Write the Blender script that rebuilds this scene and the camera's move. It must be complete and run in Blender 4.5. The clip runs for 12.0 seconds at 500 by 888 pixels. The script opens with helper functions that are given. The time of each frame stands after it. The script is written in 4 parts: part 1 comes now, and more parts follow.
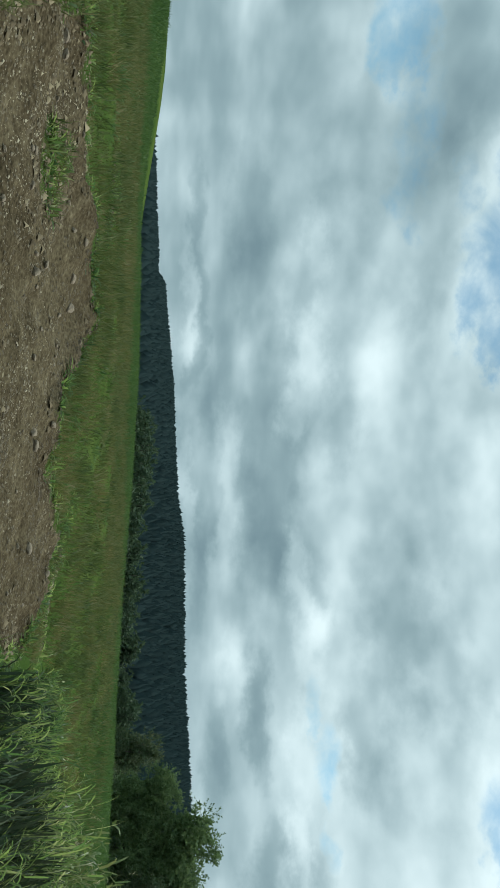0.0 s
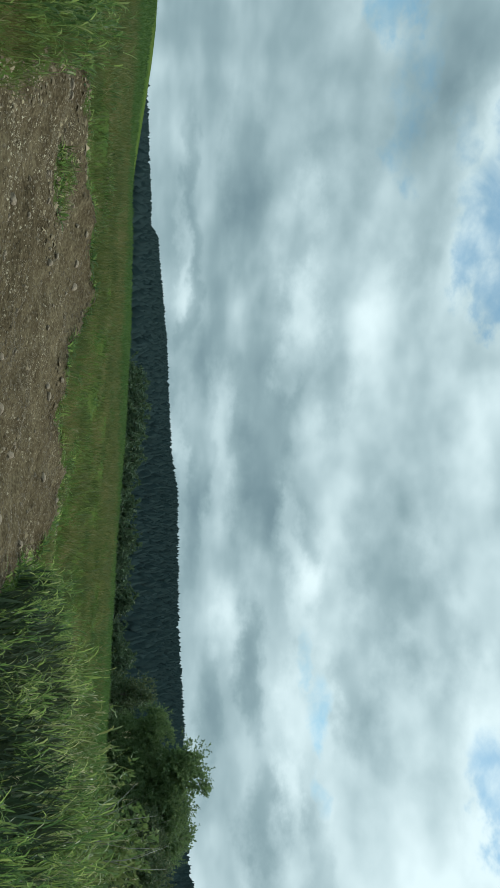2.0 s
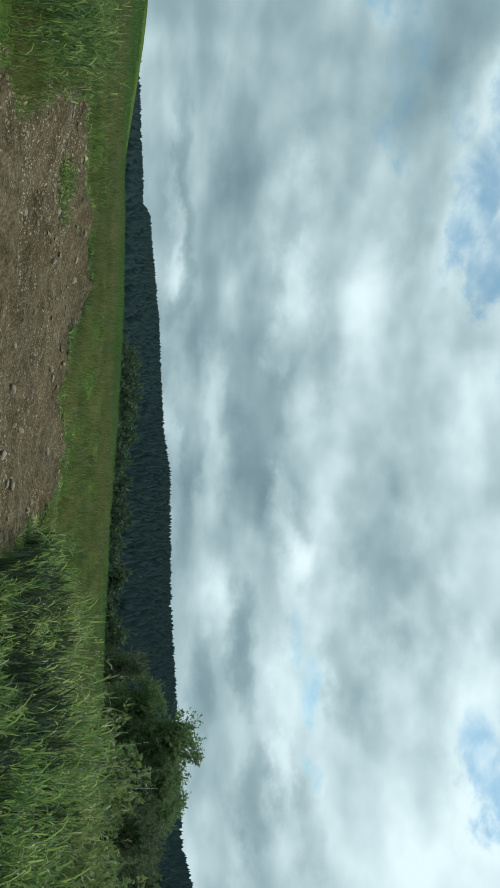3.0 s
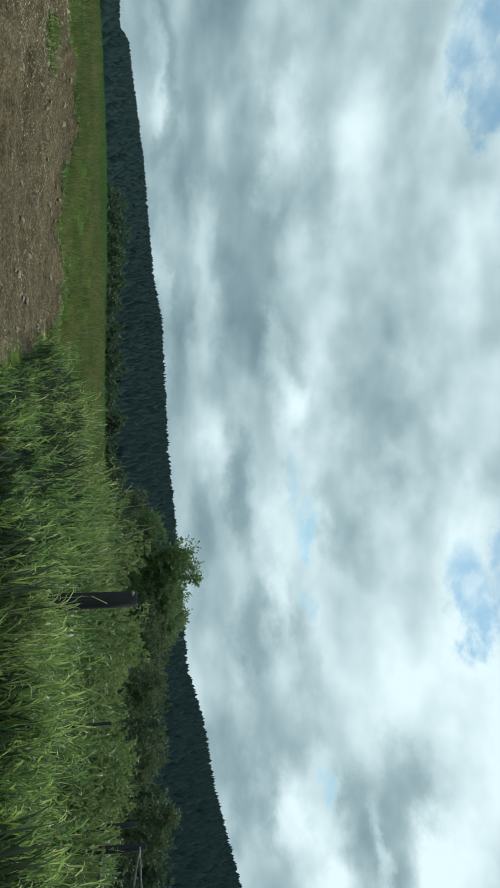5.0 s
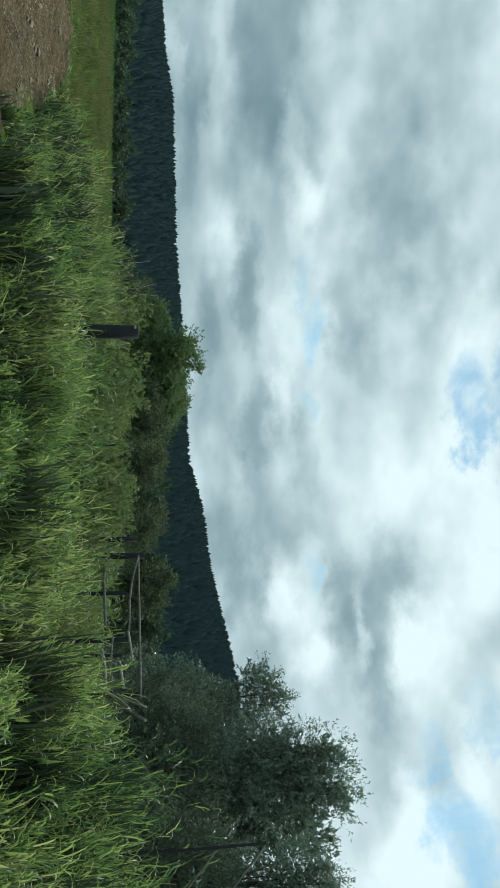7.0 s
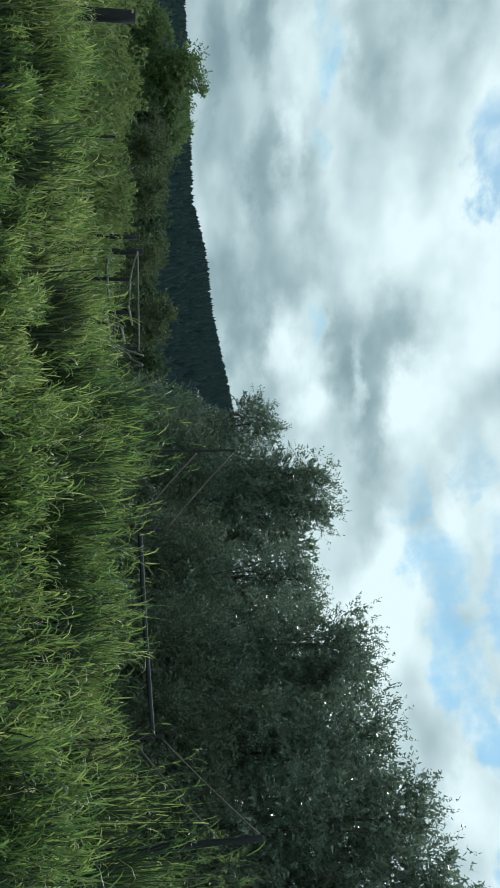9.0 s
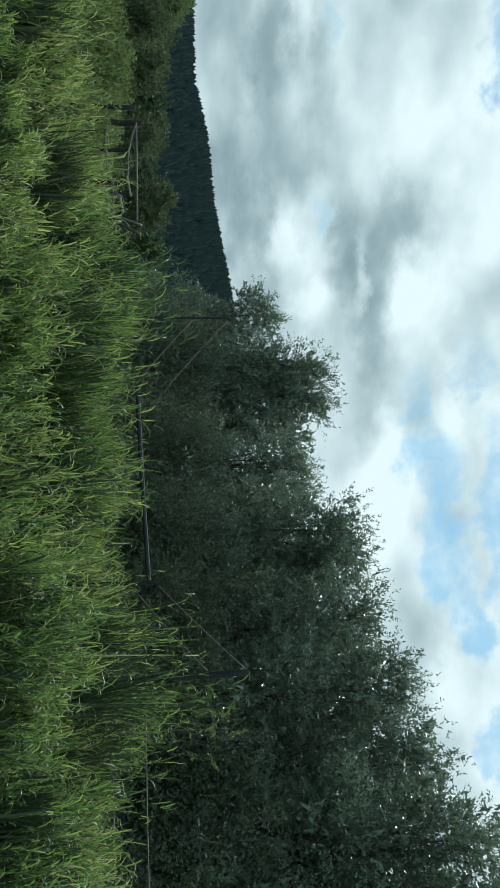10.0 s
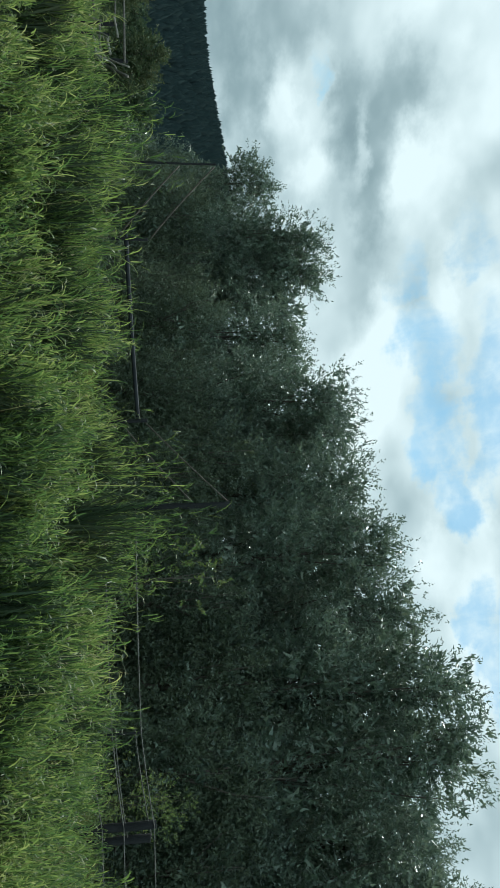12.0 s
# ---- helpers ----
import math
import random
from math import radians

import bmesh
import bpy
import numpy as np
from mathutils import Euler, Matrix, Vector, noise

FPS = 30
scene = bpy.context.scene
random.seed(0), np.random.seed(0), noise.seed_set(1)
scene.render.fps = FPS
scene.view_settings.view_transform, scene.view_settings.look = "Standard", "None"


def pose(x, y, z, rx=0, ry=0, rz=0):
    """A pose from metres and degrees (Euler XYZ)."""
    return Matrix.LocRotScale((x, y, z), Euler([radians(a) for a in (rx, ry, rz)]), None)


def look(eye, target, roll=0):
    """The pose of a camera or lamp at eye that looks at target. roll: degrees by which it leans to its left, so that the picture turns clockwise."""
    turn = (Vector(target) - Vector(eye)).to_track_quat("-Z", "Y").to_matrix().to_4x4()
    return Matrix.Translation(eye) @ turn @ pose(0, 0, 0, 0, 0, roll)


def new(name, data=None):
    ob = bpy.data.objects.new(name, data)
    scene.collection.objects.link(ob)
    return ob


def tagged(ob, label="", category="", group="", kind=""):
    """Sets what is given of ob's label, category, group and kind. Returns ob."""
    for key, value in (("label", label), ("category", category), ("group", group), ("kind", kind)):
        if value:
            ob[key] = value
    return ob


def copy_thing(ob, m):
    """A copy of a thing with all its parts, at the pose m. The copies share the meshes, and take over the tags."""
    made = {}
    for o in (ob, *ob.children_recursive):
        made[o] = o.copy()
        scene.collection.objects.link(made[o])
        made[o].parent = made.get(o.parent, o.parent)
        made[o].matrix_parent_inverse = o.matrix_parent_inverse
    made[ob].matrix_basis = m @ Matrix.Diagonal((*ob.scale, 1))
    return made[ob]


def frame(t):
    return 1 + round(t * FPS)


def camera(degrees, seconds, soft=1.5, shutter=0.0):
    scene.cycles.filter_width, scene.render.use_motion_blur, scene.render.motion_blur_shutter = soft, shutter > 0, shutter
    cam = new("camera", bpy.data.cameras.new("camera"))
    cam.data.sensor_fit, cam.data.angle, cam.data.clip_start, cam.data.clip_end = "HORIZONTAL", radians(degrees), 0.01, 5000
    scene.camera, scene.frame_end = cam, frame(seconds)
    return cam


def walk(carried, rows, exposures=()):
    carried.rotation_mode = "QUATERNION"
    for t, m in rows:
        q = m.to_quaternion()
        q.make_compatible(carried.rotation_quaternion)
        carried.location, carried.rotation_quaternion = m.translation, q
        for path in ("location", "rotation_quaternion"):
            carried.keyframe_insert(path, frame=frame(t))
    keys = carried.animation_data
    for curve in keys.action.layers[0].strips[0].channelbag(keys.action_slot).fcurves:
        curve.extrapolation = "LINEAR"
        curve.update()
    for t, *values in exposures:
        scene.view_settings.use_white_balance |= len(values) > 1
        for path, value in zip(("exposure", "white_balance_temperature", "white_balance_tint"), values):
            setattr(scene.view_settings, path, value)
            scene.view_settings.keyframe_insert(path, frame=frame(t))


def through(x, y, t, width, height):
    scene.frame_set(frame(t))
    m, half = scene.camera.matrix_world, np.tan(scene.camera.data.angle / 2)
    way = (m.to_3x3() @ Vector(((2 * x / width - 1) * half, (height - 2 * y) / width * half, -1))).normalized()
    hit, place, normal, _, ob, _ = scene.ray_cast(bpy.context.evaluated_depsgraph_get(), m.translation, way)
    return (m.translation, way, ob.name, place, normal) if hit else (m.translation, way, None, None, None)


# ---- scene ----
cam = camera(34.26, 12.0)
PATH = [
    (0.0, look((-0.000, 0.000, 1.200), (-0.507, 9.898, 2.530), 92.89)),
    (0.5, look((0.090, -0.550, 1.214), (-0.164, 9.345, 2.640), 92.69)),
    (1.0, look((0.134, -1.081, 1.232), (0.107, 8.809, 2.715), 92.75)),
    (1.5, look((0.166, -1.579, 1.249), (0.241, 8.308, 2.748), 92.48)),
    (2.0, look((0.146, -2.089, 1.237), (0.172, 7.807, 2.674), 92.61)),
    (2.5, look((0.166, -2.689, 1.226), (0.246, 7.210, 2.637), 92.74)),
    (2.7, look((0.163, -2.933, 1.218), (0.304, 6.961, 2.669), 92.68)),
    (4.3, look((0.306, -4.845, 1.203), (1.558, 4.923, 2.937), 90.63)),
    (4.5, look((0.344, -5.064, 1.210), (1.828, 4.677, 2.916), 90.12)),
    (5.0, look((0.442, -5.621, 1.191), (2.581, 4.008, 2.835), 89.40)),
    (5.5, look((0.515, -6.061, 1.186), (3.310, 3.412, 2.754), 88.99)),
    (6.0, look((0.560, -6.422, 1.189), (3.898, 2.879, 2.722), 89.14)),
    (6.5, look((0.575, -6.788, 1.192), (4.435, 2.305, 2.744), 89.51)),
    (7.0, look((0.594, -7.172, 1.200), (5.047, 1.644, 2.763), 90.00)),
    (9.0, look((0.349, -9.178, 1.207), (7.299, -2.151, 2.734), 89.40)),
    (9.5, look((0.297, -9.501, 1.206), (7.715, -2.967, 2.719), 89.44)),
    (10.0, look((0.235, -9.783, 1.213), (8.038, -3.718, 2.737), 89.41)),
    (10.5, look((0.186, -10.016, 1.218), (8.284, -4.353, 2.752), 89.18)),
    (11.0, look((0.112, -10.193, 1.220), (8.408, -4.828, 2.768), 89.17)),
    (11.5, look((0.059, -10.329, 1.226), (8.534, -5.253, 2.783), 89.09)),
    (12.0, look((0.000, -10.500, 1.236), (8.619, -5.687, 2.831), 88.88)),
]
walk(cam, PATH, [(0.0, 0.10, 5800, 0.0)])
# ---- end of path ----

# ---- light ----
SUN_AZ, SUN_EL = 64.0, 52.0


def direction(az, el):
    """A way from the compass angle (0 is ahead, 90 to the right) and the height angle."""
    a, e = radians(az), radians(el)
    return Vector((math.sin(a) * math.cos(e), math.cos(a) * math.cos(e), math.sin(e)))


sun = new("sun", bpy.data.lights.new("sun", "SUN"))
sun.data.energy, sun.data.angle, sun.data.color = 3.8, radians(1.0), (1.0, 0.94, 0.84)
sun.matrix_world = look(direction(SUN_AZ, SUN_EL) * 300, (0, 0, 0))


class Nodes:
    """Short hand for a node tree."""

    def __init__(self, tree):
        self.tree = tree
        tree.nodes.clear()

    def add(self, kind, inputs=(), **settings):
        n = self.tree.nodes.new(kind)
        for key, value in settings.items():
            setattr(n, key, value)
        for key, value in dict(inputs).items():
            if isinstance(value, bpy.types.NodeSocket):
                self.tree.links.new(value, n.inputs[key])
            else:
                n.inputs[key].default_value = value
        return n

    def math(self, operation, a, b=0.0, c=0.0):
        return self.add("ShaderNodeMath", {0: a, 1: b, 2: c}, operation=operation).outputs[0]

    def ramp(self, value, stops, smooth=False):
        n = self.add("ShaderNodeValToRGB", {0: value})
        n.color_ramp.interpolation = "EASE" if smooth else "LINEAR"
        els = n.color_ramp.elements
        while len(els) < len(stops):
            els.new(0.5)
        for e, (p, c) in zip(els, stops):
            e.position, e.color = p, (*c, 1) if len(c) == 3 else c
        return n.outputs[0]

    def span(self, value, a, b, c=0.0, d=1.0, smooth=True):
        return self.add("ShaderNodeMapRange", {0: value, 1: a, 2: b, 3: c, 4: d}, interpolation_type="SMOOTHSTEP" if smooth else "LINEAR").outputs[0]

    def mix(self, f, a, b):
        n = self.add("ShaderNodeMix", data_type="RGBA")
        for socket, value in ((n.inputs[0], f), (n.inputs[6], a), (n.inputs[7], b)):
            if isinstance(value, bpy.types.NodeSocket):
                self.tree.links.new(value, socket)
            else:
                socket.default_value = value if isinstance(value, float) else (*value, 1)
        return n.outputs[2]

    def noise(self, vector, scale, detail=4.0, rough=0.55, distortion=0.0):
        return self.add("ShaderNodeTexNoise", {"Vector": vector, "Scale": scale, "Detail": detail, "Roughness": rough, "Distortion": distortion}).outputs[0]


# Clouds and clear places by compass angle, height angle, half width and half height, in degrees.
DARK_BASES = ((0.5, 9.4, 6.5, 1.9), (9.2, 18.0, 5.0, 2.0), (25.4, 9.3, 3.0, 1.2), (35.8, 8.4, 3.0, 1.3), (43.0, 17.0, 3.4, 1.3), (37.8, 15.0, 2.6, 1.1), (36.9, 18.3, 3.2, 1.6), (15.6, 8.7, 3.4, 0.9))
GREY_BASES = ((-12.7, 7.4, 6.5, 1.4), (-18.8, 2.9, 3.0, 0.5), (-6.6, 5.2, 3.2, 0.9), (-23.8, 13.2, 5.5, 2.2), (5.9, 4.4, 5.0, 0.6), (-20.2, 6.4, 3.6, 1.2), (-11.6, 3.2, 4.5, 0.5), (-3.8, 13.9, 2.8, 1.2), (-22.5, 18.0, 8.0, 3.6), (-30.0, 19.0, 6.0, 3.0), (19.5, 5.7, 3.5, 0.6), (12.7, 20.9, 3.4, 1.8), (6.3, 12.3, 2.4, 1.0), (17, 15.8, 4, 1.2), (27, 12.8, 5, 0.9))
WHITE_HEADS = ((-9.4, 11.2, 3.2, 1.3), (-4.4, 10.2, 2.0, 1.0), (9.8, 12.4, 2.6, 1.2), (5.4, 11.0, 2.4, 0.9), (23.0, 11.2, 2.6, 1.2), (37.7, 11.1, 2.6, 1.1), (42.6, 12.8, 2.4, 1.1), (58.3, 17.5, 3.6, 2.0), (68.5, 24.0, 3.2, 1.4), (40.4, 16.2, 2.0, 0.6), (33.0, 24.0, 6.2, 2.4), (42.6, 21.0, 4.0, 2.0), (52.6, 18.6, 2.4, 1.3), (70.1, 21.3, 2.6, 1.2), (49.3, 22.4, 2.2, 1.2))
PALE_HEADS = ((-13.1, 2.5, 4.0, 0.5), (-16.9, 11.1, 2.4, 0.8), (4.0, 5.8, 2.8, 0.9), (-2.2, 6.0, 2.6, 0.6), (13.6, 7.4, 3.0, 0.9), (21.3, 13.9, 3.4, 1.5), (-6.2, 18.5, 5.6, 2.7), (1.9, 23.4, 7.0, 1.8), (-0.1, 3.2, 4.0, 0.5), (27.5, 19.2, 5.6, 2.8), (31.5, 8.1, 2.6, 0.8), (19.1, 24.3, 3.4, 1.6), (17.5, 11.6, 2.4, 0.9))
OPEN_SKY = ((-31.2, 15.0, 4.2, 1.9), (-16.3, 22.6, 5.2, 1.9), (-11.9, 24.2, 3.4, 1.5), (24.1, 24.4, 3.8, 1.8), (22.4, 27.5, 5.0, 1.8), (54.5, 21.2, 3.6, 2.2), (60.1, 21.9, 4.4, 1.8), (65.2, 23.2, 3.0, 1.5), (57.6, 25.6, 7.0, 1.6), (73.9, 24.0, 2.6, 1.3), (78.3, 25.0, 4.5, 1.2), (-24.5, 24.5, 7.0, 2.0))
THIN_CLOUD = ((15.0, 12.4, 2.2, 0.7), (18.4, 13.5, 2.8, 1.1), (24.2, 13.3, 1.8, 0.6), (35.4, 13.3, 1.8, 0.7), (48.6, 20.2, 2.4, 1.3), (46.8, 24.4, 2.8, 1.6), (50.1, 18.9, 1.4, 1.0), (73.0, 26.5, 6.0, 1.4), (-4.0, 26.5, 3.5, 1.2), (-21.9, 20.6, 3.4, 1.0), (-24.0, 17.0, 6.0, 1.6))


def make_sky():
    """Sky with layers of broken cloud, lit from the sun's side, thin or open in a few places."""
    world = bpy.data.worlds.new("sky")
    scene.world = world
    world.use_nodes = True
    n = Nodes(world.node_tree)
    blue = n.add("ShaderNodeTexSky", sky_type="NISHITA", sun_disc=False, sun_elevation=radians(SUN_EL), sun_rotation=radians(SUN_AZ), air_density=1.0, dust_density=0.4, ozone_density=1.2)
    way = n.add("ShaderNodeTexCoord").outputs["Generated"]
    xyz = n.add("ShaderNodeSeparateXYZ", {0: way})
    level = n.add("ShaderNodeMapping", {0: way, 3: (1.0, 1.0, 1.5)}).outputs[0]
    layer = n.add("ShaderNodeMapping", {0: way, 3: (1.0, 1.0, 3.2)}).outputs[0]
    toward = n.add("ShaderNodeMapping", {0: level, 1: tuple(direction(SUN_AZ, SUN_EL) * 0.04)}).outputs[0]
    puff, lit = n.noise(level, 8.0, 3.0, 0.42), n.noise(toward, 8.0, 3.0, 0.42)
    fine = n.noise(level, 22.0, 5.0, 0.55)
    wisp = n.noise(n.add("ShaderNodeMapping", {0: way, 2: (0.5, 0.4, 0.0), 3: (1.0, 2.6, 1.0)}).outputs[0], 13.0, 6.0, 0.6, 0.5)
    band = n.noise(layer, 8.0, 3.0, 0.42)
    compass = n.math("MULTIPLY", n.math("ARCTAN2", xyz.outputs[0], xyz.outputs[1]), 57.2958)
    rise = n.math("MULTIPLY", n.math("ARCSINE", xyz.outputs[2]), 57.2958)
    spot = n.add("ShaderNodeCombineXYZ", {0: compass, 1: rise, 2: 0.0}).outputs[0]
    stir = n.add("ShaderNodeTexNoise", {"Vector": level, "Scale": 11.0, "Detail": 5.0, "Roughness": 0.62}).outputs["Color"]
    stir = n.add("ShaderNodeVectorMath", {0: stir, 1: (0.5, 0.5, 0.5)}, operation="SUBTRACT").outputs[0]
    spot = n.add("ShaderNodeVectorMath", {0: stir, 1: (9.0, 4.6, 0.0), 2: spot}, operation="MULTIPLY_ADD").outputs[0]

    def patch(az, el, wide, high, amount, soft=0.15):
        at = n.add("ShaderNodeVectorMath", {0: spot, 1: (1 / wide, 1 / high, 0.0), 2: (-az / wide, -el / high, 0.0)}, operation="MULTIPLY_ADD").outputs[0]
        return n.span(n.add("ShaderNodeVectorMath", {0: at}, operation="LENGTH").outputs["Value"], 1.75, soft, 0.0, amount)

    gap = 0.0
    for rows, depth in ((OPEN_SKY, 1.0), (THIN_CLOUD, 0.66)):
        for row in rows:
            gap = n.math("MAXIMUM", gap, patch(*row, depth, 0.55))
    ragged = n.math("ADD", n.math("MULTIPLY", fine, 0.45), n.math("ADD", n.math("MULTIPLY", puff, 0.2), n.math("MULTIPLY", wisp, 0.35)))
    cover = n.span(n.math("SUBTRACT", n.math("ADD", n.math("MULTIPLY", n.math("SUBTRACT", ragged, 0.5), 1.35), 0.80), n.math("MULTIPLY", gap, 0.60)), 0.06, 0.54)
    pale = n.math("MULTIPLY", gap, 0.07)
    low = n.span(rise, 5.0, 12.0, 1.0, 0.0)
    lumps = n.math("ADD", n.math("MULTIPLY", n.math("SUBTRACT", puff, 0.5), n.span(low, 0.0, 1.0, 0.26, 0.10, False)), n.math("MULTIPLY", n.math("SUBTRACT", band, 0.5), n.span(low, 0.0, 1.0, 0.10, 0.50, False)))
    tone = n.math("ADD", n.math("ADD", n.math("ADD", lumps, pale), 0.505), n.math("ADD", n.math("MULTIPLY", n.math("SUBTRACT", puff, lit), 0.40), n.math("MULTIPLY", n.math("SUBTRACT", fine, 0.5), 0.06)))
    glow = n.add("ShaderNodeVectorMath", {0: way, 1: direction(SUN_AZ, SUN_EL)}, operation="DOT_PRODUCT").outputs["Value"]
    tone = n.math("ADD", tone, n.span(glow, 0.2, 0.95, -0.04, 0.07))
    tone = n.math("ADD", tone, n.span(rise, 5.0, 18.0, -0.04, 0.03))
    for rows, amount in ((DARK_BASES, -0.17), (GREY_BASES, -0.09), (WHITE_HEADS, 0.15), (PALE_HEADS, 0.08)):
        for row in rows:
            tone = n.math("ADD", tone, patch(*row, amount, 0.2))
    cloud = n.ramp(tone, [(0.22, (0.20, 0.265, 0.285)), (0.38, (0.31, 0.385, 0.395)), (0.49, (0.44, 0.515, 0.52)), (0.59, (0.60, 0.67, 0.665)), (0.74, (0.84, 0.89, 0.87))])
    # clouds close to the sun, and those that face it, shine brightest
    facing = n.add("ShaderNodeVectorMath", {0: way, 1: direction(SUN_AZ + 180, 40)}, operation="DOT_PRODUCT").outputs["Value"]
    bright = n.math("MULTIPLY", n.span(glow, 0.93, 0.99, 1.0, 2.2), n.span(facing, 0.2, 0.85, 1.0, 2.2))
    clear = n.add("ShaderNodeVectorMath", {0: blue.outputs[0], 1: (0.084, 0.116, 0.108)}, operation="MULTIPLY").outputs[0]
    n.add("ShaderNodeOutputWorld", {0: n.add("ShaderNodeBackground", {0: n.mix(cover, n.mix(0.28, clear, cloud), cloud), 1: bright}).outputs[0]})


make_sky()


# ---- materials ----
def material(name):
    m = bpy.data.materials.new(name)
    m.use_nodes = True
    return m, Nodes(m.node_tree)


def leaf_material(name, colours, through=0.35, gloss=0.45, shine=0.4, patchy=0.4, spots=0.55):
    """Foliage: a shade of its own for each blade or leaf, and light that shines through."""
    m, n = material(name)
    pick = n.add("ShaderNodeNewGeometry").outputs["Random Per Island"]
    where = n.add("ShaderNodeTexCoord").outputs["Object"]
    patch = n.noise(where, spots, 3.0)
    value = n.math("ADD", n.math("MULTIPLY", pick, 1.0 - patchy), n.math("MULTIPLY", n.span(patch, 0.36, 0.64, smooth=False), patchy))
    colour = n.ramp(value, [(i / (len(colours) - 1), c) for i, c in enumerate(colours)])
    solid = n.add("ShaderNodeBsdfPrincipled", {"Base Color": colour, "Roughness": gloss, "Specular IOR Level": shine})
    warm = n.add("ShaderNodeMix", {0: 0.3}, data_type="RGBA", blend_type="MULTIPLY")
    n.tree.links.new(colour, warm.inputs[6])
    warm.inputs[7].default_value = (1.0, 1.0, 0.55, 1)
    thin = n.add("ShaderNodeBsdfTranslucent", {0: warm.outputs[2]})
    n.add("ShaderNodeOutputMaterial", {0: n.add("ShaderNodeMixShader", {0: through, 1: solid.outputs[0], 2: thin.outputs[0]}).outputs[0]})
    return m


def rough_material(name, dark, light, scale, rough=0.85, bump=0.3, stretch=(1, 1, 1), fine=12.0):
    """A matt surface with two scales of stain and relief."""
    m, n = material(name)
    where = n.add("ShaderNodeMapping", {0: n.add("ShaderNodeTexCoord").outputs["Object"], 3: stretch}).outputs[0]
    coarse, grain = n.noise(where, scale, 5.0), n.noise(where, scale * fine, 4.0, 0.6)
    mixed = n.math("ADD", n.math("MULTIPLY", coarse, 0.55), n.math("MULTIPLY", grain, 0.45))
    relief = n.add("ShaderNodeBump", {"Strength": bump, "Distance": 0.02, "Height": mixed})
    n.add("ShaderNodeOutputMaterial", {0: n.add("ShaderNodeBsdfPrincipled", {"Base Color": n.ramp(mixed, [(0.32, dark), (0.68, light)]), "Roughness": rough, "Specular IOR Level": 0.12, "Normal": relief.outputs[0]}).outputs[0]})
    return m


def ground_material():
    """Turf, and bare stony earth where the sheet's bare value is high."""
    m, n = material("turf_and_earth")
    where = n.add("ShaderNodeTexCoord").outputs["Object"]
    bare = n.add("ShaderNodeAttribute", attribute_name="bare").outputs["Fac"]
    patch, tuft, blade = n.noise(where, 0.22, 4.0), n.noise(where, 2.6, 5.0, 0.65), n.noise(where, 45.0, 3.0, 0.7)
    turf = n.ramp(n.math("ADD", n.math("MULTIPLY", patch, 0.45), n.math("ADD", n.math("MULTIPLY", tuft, 0.35), n.math("MULTIPLY", blade, 0.2))),
                  [(0.30, (0.020, 0.036, 0.010)), (0.46, (0.040, 0.066, 0.015)), (0.58, (0.066, 0.086, 0.022)), (0.72, (0.105, 0.098, 0.038))])
    clod, grit = n.noise(where, 5.5, 6.0, 0.65), n.noise(where, 42.0, 4.0, 0.7)
    pebble = n.add("ShaderNodeTexVoronoi", {"Vector": where, "Scale": 26.0}).outputs[0]
    mixed = n.math("ADD", n.math("MULTIPLY", clod, 0.42), n.math("ADD", n.math("MULTIPLY", grit, 0.35), n.math("MULTIPLY", pebble, 0.2)))
    mixed = n.math("ADD", mixed, n.math("MULTIPLY", n.math("SUBTRACT", n.noise(where, 0.9, 4.0, 0.6), 0.36), 0.3))
    earth = n.ramp(mixed, [(0.36, (0.019, 0.015, 0.009)), (0.5, (0.053, 0.041, 0.024)), (0.62, (0.090, 0.072, 0.043)), (0.82, (0.18, 0.150, 0.098))])
    edge = n.span(n.math("ADD", bare, n.math("MULTIPLY", n.math("SUBTRACT", tuft, 0.5), 1.1)), 0.38, 0.60)
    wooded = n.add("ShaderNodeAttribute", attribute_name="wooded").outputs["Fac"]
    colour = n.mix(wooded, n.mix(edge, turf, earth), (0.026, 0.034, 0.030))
    relief = n.add("ShaderNodeBump", {"Strength": 0.75, "Distance": 0.05, "Height": mixed})
    n.add("ShaderNodeOutputMaterial", {0: n.add("ShaderNodeBsdfPrincipled", {"Base Color": colour, "Roughness": 0.95, "Specular IOR Level": 0.0, "Normal": relief.outputs[0]}).outputs[0]})
    return m


TALL = leaf_material("tall_grass_blades", [(0.030, 0.058, 0.024), (0.062, 0.112, 0.038), (0.114, 0.176, 0.052), (0.190, 0.242, 0.074), (0.32, 0.33, 0.16)], 0.68, 0.42, 0.30, 0.35)
MEADOW = leaf_material("meadow_grass_blades", [(0.038, 0.062, 0.020), (0.076, 0.098, 0.030), (0.122, 0.122, 0.044), (0.180, 0.154, 0.070)], 0.4, 0.65, 0.2, 0.62, 1.3)
FRESH = leaf_material("fresh_meadow_blades", [(0.040, 0.078, 0.022), (0.064, 0.112, 0.030), (0.092, 0.138, 0.040)], 0.45, 0.6, 0.2, 0.5)
RUSTY = rough_material("rusty_wire", (0.055, 0.048, 0.042), (0.130, 0.110, 0.095), 8.0, 0.85, 0.1)
# thatch coloured dark and nearly opaque to deepen the shade within the grass
SHADE_THATCH = leaf_material("shade_thatch", [(0.026, 0.044, 0.024), (0.042, 0.062, 0.032), (0.068, 0.078, 0.042)], 0.06, 0.7, 0.2)
STRAW = leaf_material("dry_grass_stems", [(0.20, 0.19, 0.09), (0.34, 0.30, 0.16)], 0.2, 0.5)
WILLOW = leaf_material("willow_leaves", [(0.060, 0.090, 0.074), (0.090, 0.128, 0.100), (0.130, 0.170, 0.130), (0.195, 0.232, 0.180)], 0.40, 0.32, 0.48)
